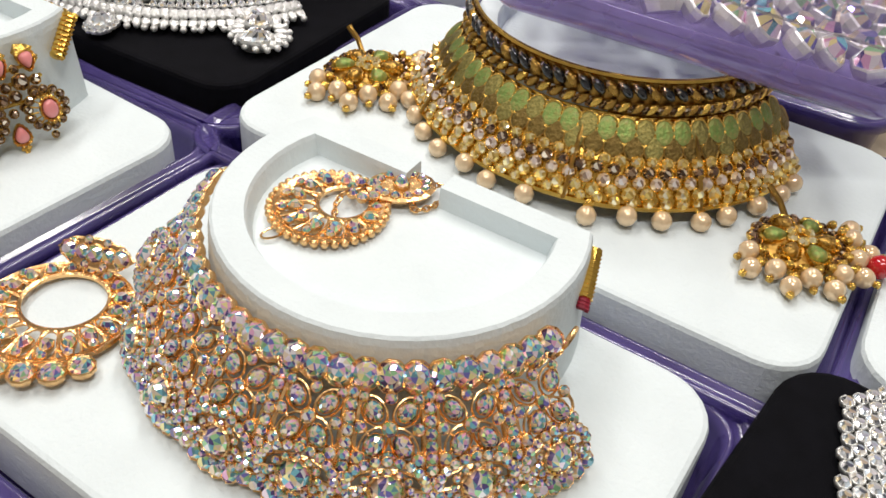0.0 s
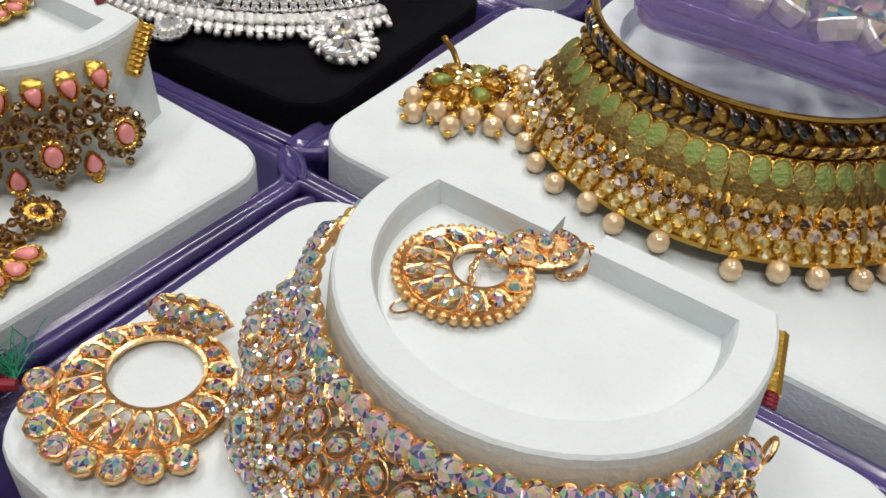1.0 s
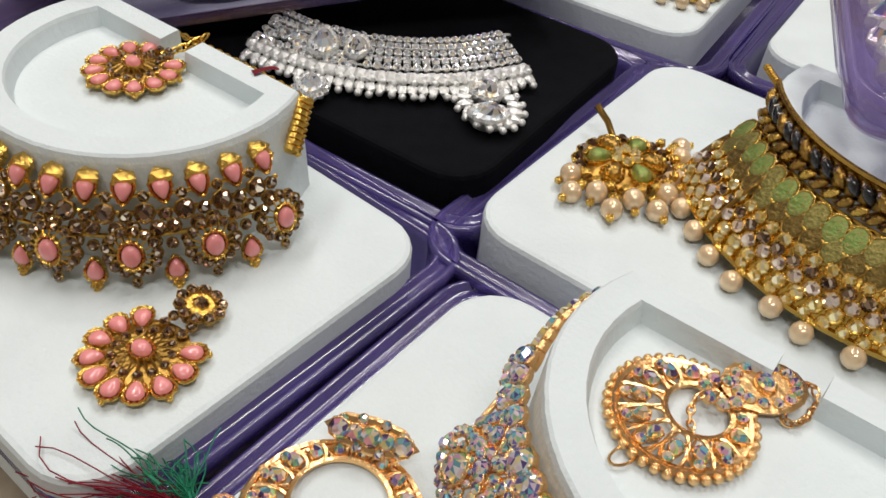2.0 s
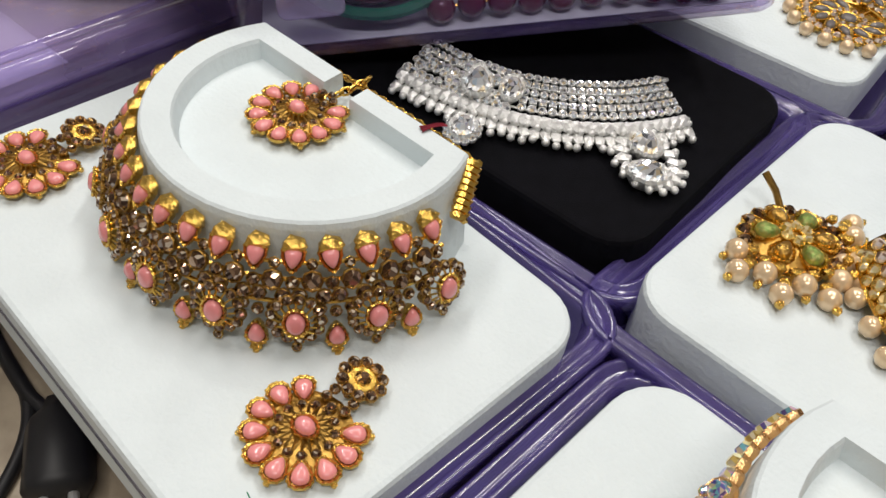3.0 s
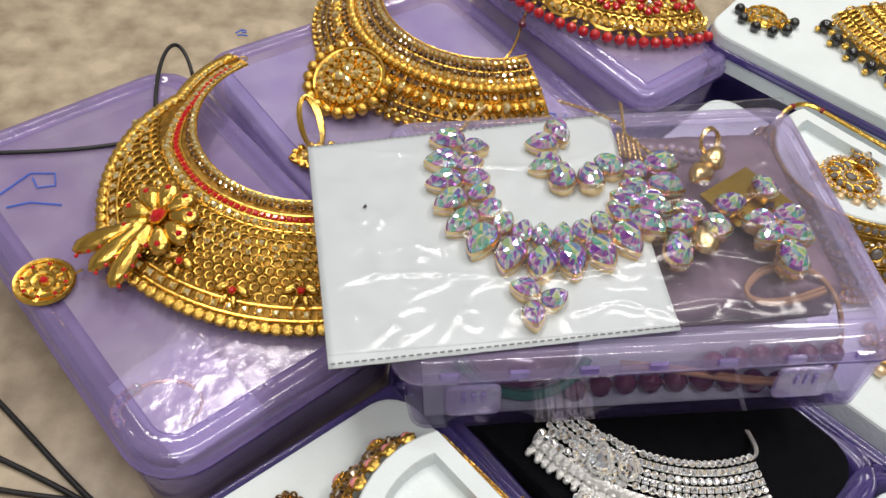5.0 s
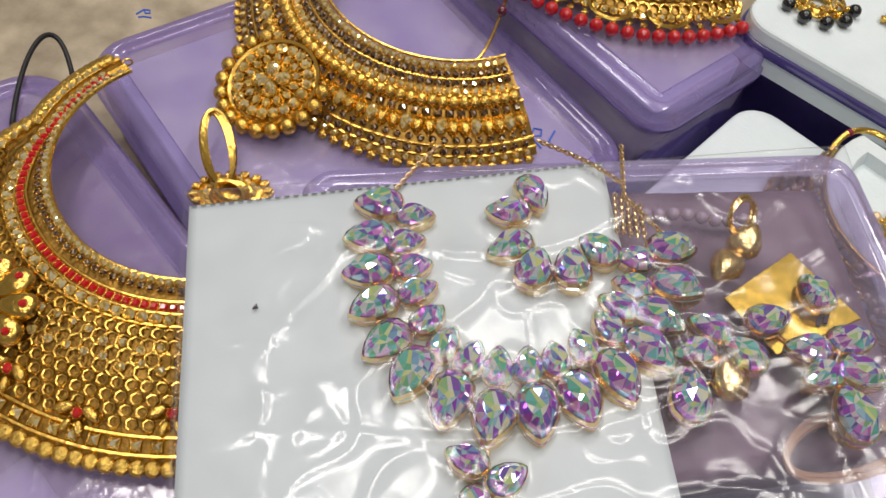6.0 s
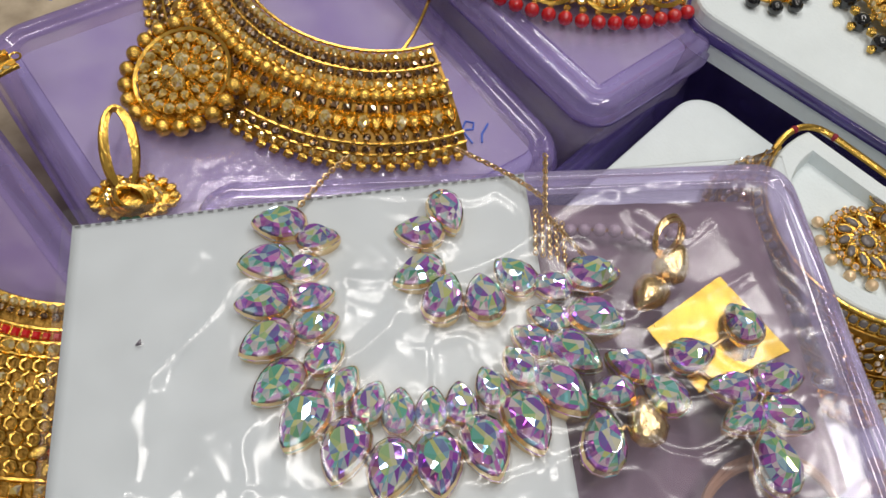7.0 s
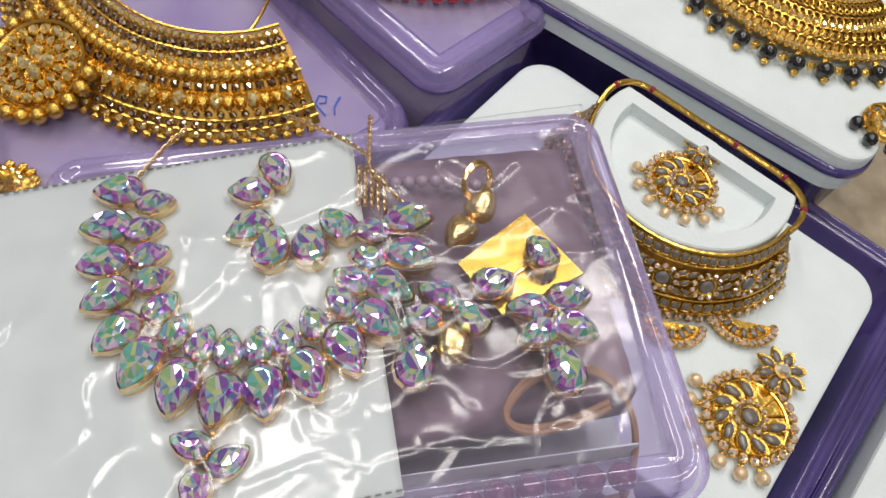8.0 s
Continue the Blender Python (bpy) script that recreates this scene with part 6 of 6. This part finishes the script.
for i in range(12):
    for j in range(9):
        m = pose(-0.0715 + 0.013 * i + random.uniform(-0.002, 0.002), -0.0515 + 0.013 * j + random.uniform(-0.002, 0.002), 0.0185 + random.uniform(0, 0.002), random.uniform(-28, 28), random.uniform(-28, 28), random.uniform(0, 360))
        small(t, m, random.uniform(0.0115, 0.0145), AB, SILVER, ("drop", "round", "oval")[(i + 2 * j) % 3])

# ---- clear box at the edge of the counter ----
edge_box = lid_box("plastic_box", -0.3880, 0.2110, 6, 0.176, 0.142, TABLE + 0.0005, 0.018, "clear plastic box with a gold chain at counter edge", body=GLASSY, edge=GLASSY)
t = thing("gold_chain", pose(-0.024, 0.0450, -0.039), "gold rope chain lying in a clear plastic box", "chain")
bm = bmesh.new()
tube(bm, bezier((-0.335, 0.16, 0.0485), (-0.32, 0.19, 0.049), (-0.30, 0.205, 0.049), (-0.275, 0.222, 0.0485)), 0.002, 7)
part("rope", bm, GOLD, t)
for k in range(3):
    set_stone(t, pose(-0.312 + 0.003 * k, 0.222 - 0.02 * k, 0.0495, 0, 0, 60 * k), 0.012, "round", "gem", TOPAZ, GOLD, beads=14)

# ---- crystal strands on the nearer black tray ----
t = thing("necklace", pose(0, 0, 0.0565), "clear crystal strand necklace on black velvet", "necklace")
for j in range(9):
    x0, y0 = 0.1330 - 0.0026 * j + 0.0012 * (j % 2), 0.1175 - 0.0046 * j
    for k in range(13):
        small(t, pose(x0 + 0.0047 * k, y0 + 0.0006 * k + 0.00012 * k * k, 0.0006), 0.0043, ICE, SILVER)

# ---- red bead on the tray beside ----
t = thing("bead_drop", pose(0.1790, 0.1800, 0.055), "round red bead with gold cap on white foam", "bead")
one_bead(t, pose(0, 0, 0), 0.0095, RED)
put("cap", grain(GOLD), t, pose(0.006, 0.004, 0) @ Matrix.Scale(0.005, 4))


# ---- threads, cables and marks ----
def tassel(x, y, z, way, spread, long, n, material, label, seed):
    rnd = random.Random(seed)
    t = thing("tassel", pose(x, y, z), label, "tassel", "thread tassels")
    bm = bmesh.new()
    for k in range(n):
        a = radians(way + rnd.gauss(0, spread))
        l = long * rnd.uniform(0.5, 1.1)
        end = Vector((l * math.cos(a), l * math.sin(a), rnd.uniform(-0.018, 0.004)))
        m1 = end * 0.35 + Vector((rnd.gauss(0, 0.003), rnd.gauss(0, 0.003), rnd.uniform(0.0, 0.006)))
        m2 = end * 0.7 + Vector((rnd.gauss(0, 0.005), rnd.gauss(0, 0.005), rnd.uniform(-0.004, 0.005)))
        tube(bm, bezier((rnd.gauss(0, 0.001), rnd.gauss(0, 0.001), 0), m1, m2, end, 7), 0.00022, 3)
    tagged(part("threads", bm, material, t), "", "", "", "stuff")
    bm = bmesh.new()
    tube(bm, [(-0.003 * math.cos(radians(way)), -0.003 * math.sin(radians(way)), 0), (0.003 * math.cos(radians(way)), 0.003 * math.sin(radians(way)), 0)], 0.0018 if n > 50 else 0.0005, 8)
    part("binding", bm, material, t)


tassel(-0.304, 0.286, 0.045, -75, 26, 0.036, 130, THREAD, "dark red thread tassel hanging over tray edge", 3)
tassel(-0.1440, 0.1745, 0.0490, 178, 20, 0.046, 75, THREAD, "dark red thread tassel beside white tray", 5)
tassel(-0.143, 0.1785, 0.049, 118, 32, 0.020, 45, GTHREAD, "loose green threads lying over tray edge", 9)
tassel(-0.152, 0.1800, 0.0545, 142, 9, 0.032, 7, GTHREAD, "short green threads lying on white tray", 12)


def cable(pts, r, label, name="cable"):
    bm = bmesh.new()
    tube(bm, pts, r, 8)
    ob = part(name, bm, CORD, None, "", True)
    return tagged(ob, label, "cable", "cables")


zt = TABLE + 0.0021
cable(bezier((-0.56, 0.500, 0.0606), (-0.50, 0.519, 0.0606), (-0.46, 0.528, 0.0606), (-0.425, 0.551, 0.0606)), 0.0014, "thin black cord lying across a plastic lid", "cord")
cable(bezier((-0.426, 0.585, 0.0606), (-0.446, 0.640, 0.0640), (-0.442, 0.675, 0.0640), (-0.420, 0.636, 0.0480)), 0.0014, "thin black cord looped at a box corner", "cord")
cable(bezier((-0.62, 0.47, zt), (-0.50, 0.43, zt), (-0.43, 0.375, zt), (-0.387, 0.351, zt)) + bezier((-0.387, 0.351, zt), (-0.370, 0.342, zt), (-0.35, 0.336, zt), (-0.325, 0.322, zt))[1:], 0.0017, "black cable lying on the counter")
cable(bezier((-0.62, 0.40, zt), (-0.47, 0.37, zt), (-0.41, 0.355, zt), (-0.388, 0.3475, zt)) + bezier((-0.388, 0.3475, zt), (-0.37, 0.342, zt), (-0.35, 0.342, zt), (-0.318, 0.327, zt))[1:], 0.0017, "black cable running under the boxes")
cable(bezier((-0.62, 0.36, zt), (-0.47, 0.335, zt), (-0.39, 0.347, zt), (-0.366, 0.350, zt)) + bezier((-0.366, 0.350, zt), (-0.352, 0.350, zt), (-0.344, 0.338, zt), (-0.322, 0.318, zt))[1:], 0.0017, "second black cable beside the first")
cable(bezier((-0.325, 0.322, zt + 0.001), (-0.312, 0.300, zt + 0.001), (-0.290, 0.278, zt + 0.001), (-0.277, 0.265, zt + 0.001)) + bezier((-0.277, 0.265, zt + 0.001), (-0.270, 0.259, zt + 0.001), (-0.260, 0.256, zt + 0.001), (-0.2555, 0.248, zt + 0.001))[1:], 0.0030, "thick black lead under the pink set's tray")
cable(bezier((-0.279, 0.267, zt), (-0.270, 0.254, zt), (-0.2665, 0.240, zt), (-0.274, 0.205, zt)), 0.0026, "thick black lead branching on the counter")
plug = thing("plug", pose(-0.2525, 0.2365, TABLE + 0.0105, 0, 0, -70) @ Matrix.Scale(1.35, 4), "black moulded plug on the counter", "plug")
bm = bmesh.new()
loft(bm, [[(x, y * s, z * s) for y, z in ((0.009, 0), (0.0064, 0.0055), (0, 0.0075), (-0.0064, 0.0055), (-0.009, 0), (-0.0064, -0.0055), (0, -0.0075), (0.0064, -0.0055))] for x, s in ((-0.018, 0.45), (-0.014, 0.6), (-0.010, 0.95), (0.008, 1.0), (0.011, 0.85))])
part("body", bm, CORD, plug, "", True)
for y in (-0.0035, 0.0035):
    bm = bmesh.new()
    tube(bm, [(0.010, y, 0), (0.022, y, 0)], 0.0014, 8)
    part("pin", bm, SILVER, plug, "metal pin")


def ink(x, y, z, turn, size, parent_label):
    bm = bmesh.new()
    m = pose(x, y, z, 0, 0, turn)
    for pts in ([(-0.9, -0.4), (-0.2, 0.5), (0.5, 0.5), (0.6, 0.0), (0.1, -0.1), (-0.1, 0.3)], [(-0.6, -0.9), (0.0, -0.7), (0.9, -0.8)]):
        tube(bm, [m @ Vector((px * size, py * size, 0)) for px, py in pts], 0.0006, 5)
    ob = part("ink_mark", bm, INK, None)
    tagged(ob, parent_label, "pen mark")


ink(-0.468, 0.500, 0.0593, 15, 0.020, "blue pen strokes on a plastic lid")
ink(-0.161, 0.667, 0.0453, 80, 0.009, "small blue pen scribble on a plastic lid")
ink(-0.404, 0.699, 0.0453, 10, 0.005, "tiny blue pen mark on a lid corner")

# ---- paper slip and a rose-gold hoop inside the closed box ----
t = thing("paper_slip", pose(-0.3370, 0.3890, 0.0484, 0, 0, -36), "white paper slip inside a lilac plastic box", "paper")
bm = bmesh.new()
sheet(bm, [(x, y, 0) for x, y in ((-0.034, 0.026), (0.033, 0.025), (0.031, -0.024), (-0.030, -0.027))], 10, 8, 0.0008, 0.0004, 0.0003, 8)
part("slip", bm, SLIP, t, "", True)
t = thing("hoop", pose(-0.3475, 0.3790, 0.0500, 0, 0, 25), "thin rose-gold hoop inside a lilac plastic box", "earring", "earrings")
bm = bmesh.new()
ring_wire(bm, Matrix(), 0.021, 0.015, 0.0009, 30, -60, 200)
part("wire", bm, ROSE, t)
for k in range(10):
    small(t, pose(0.021 * math.cos(radians(120 + 9 * k)), 0.015 * math.sin(radians(120 + 9 * k)), 0.0006), 0.0055, AB, ROSE)
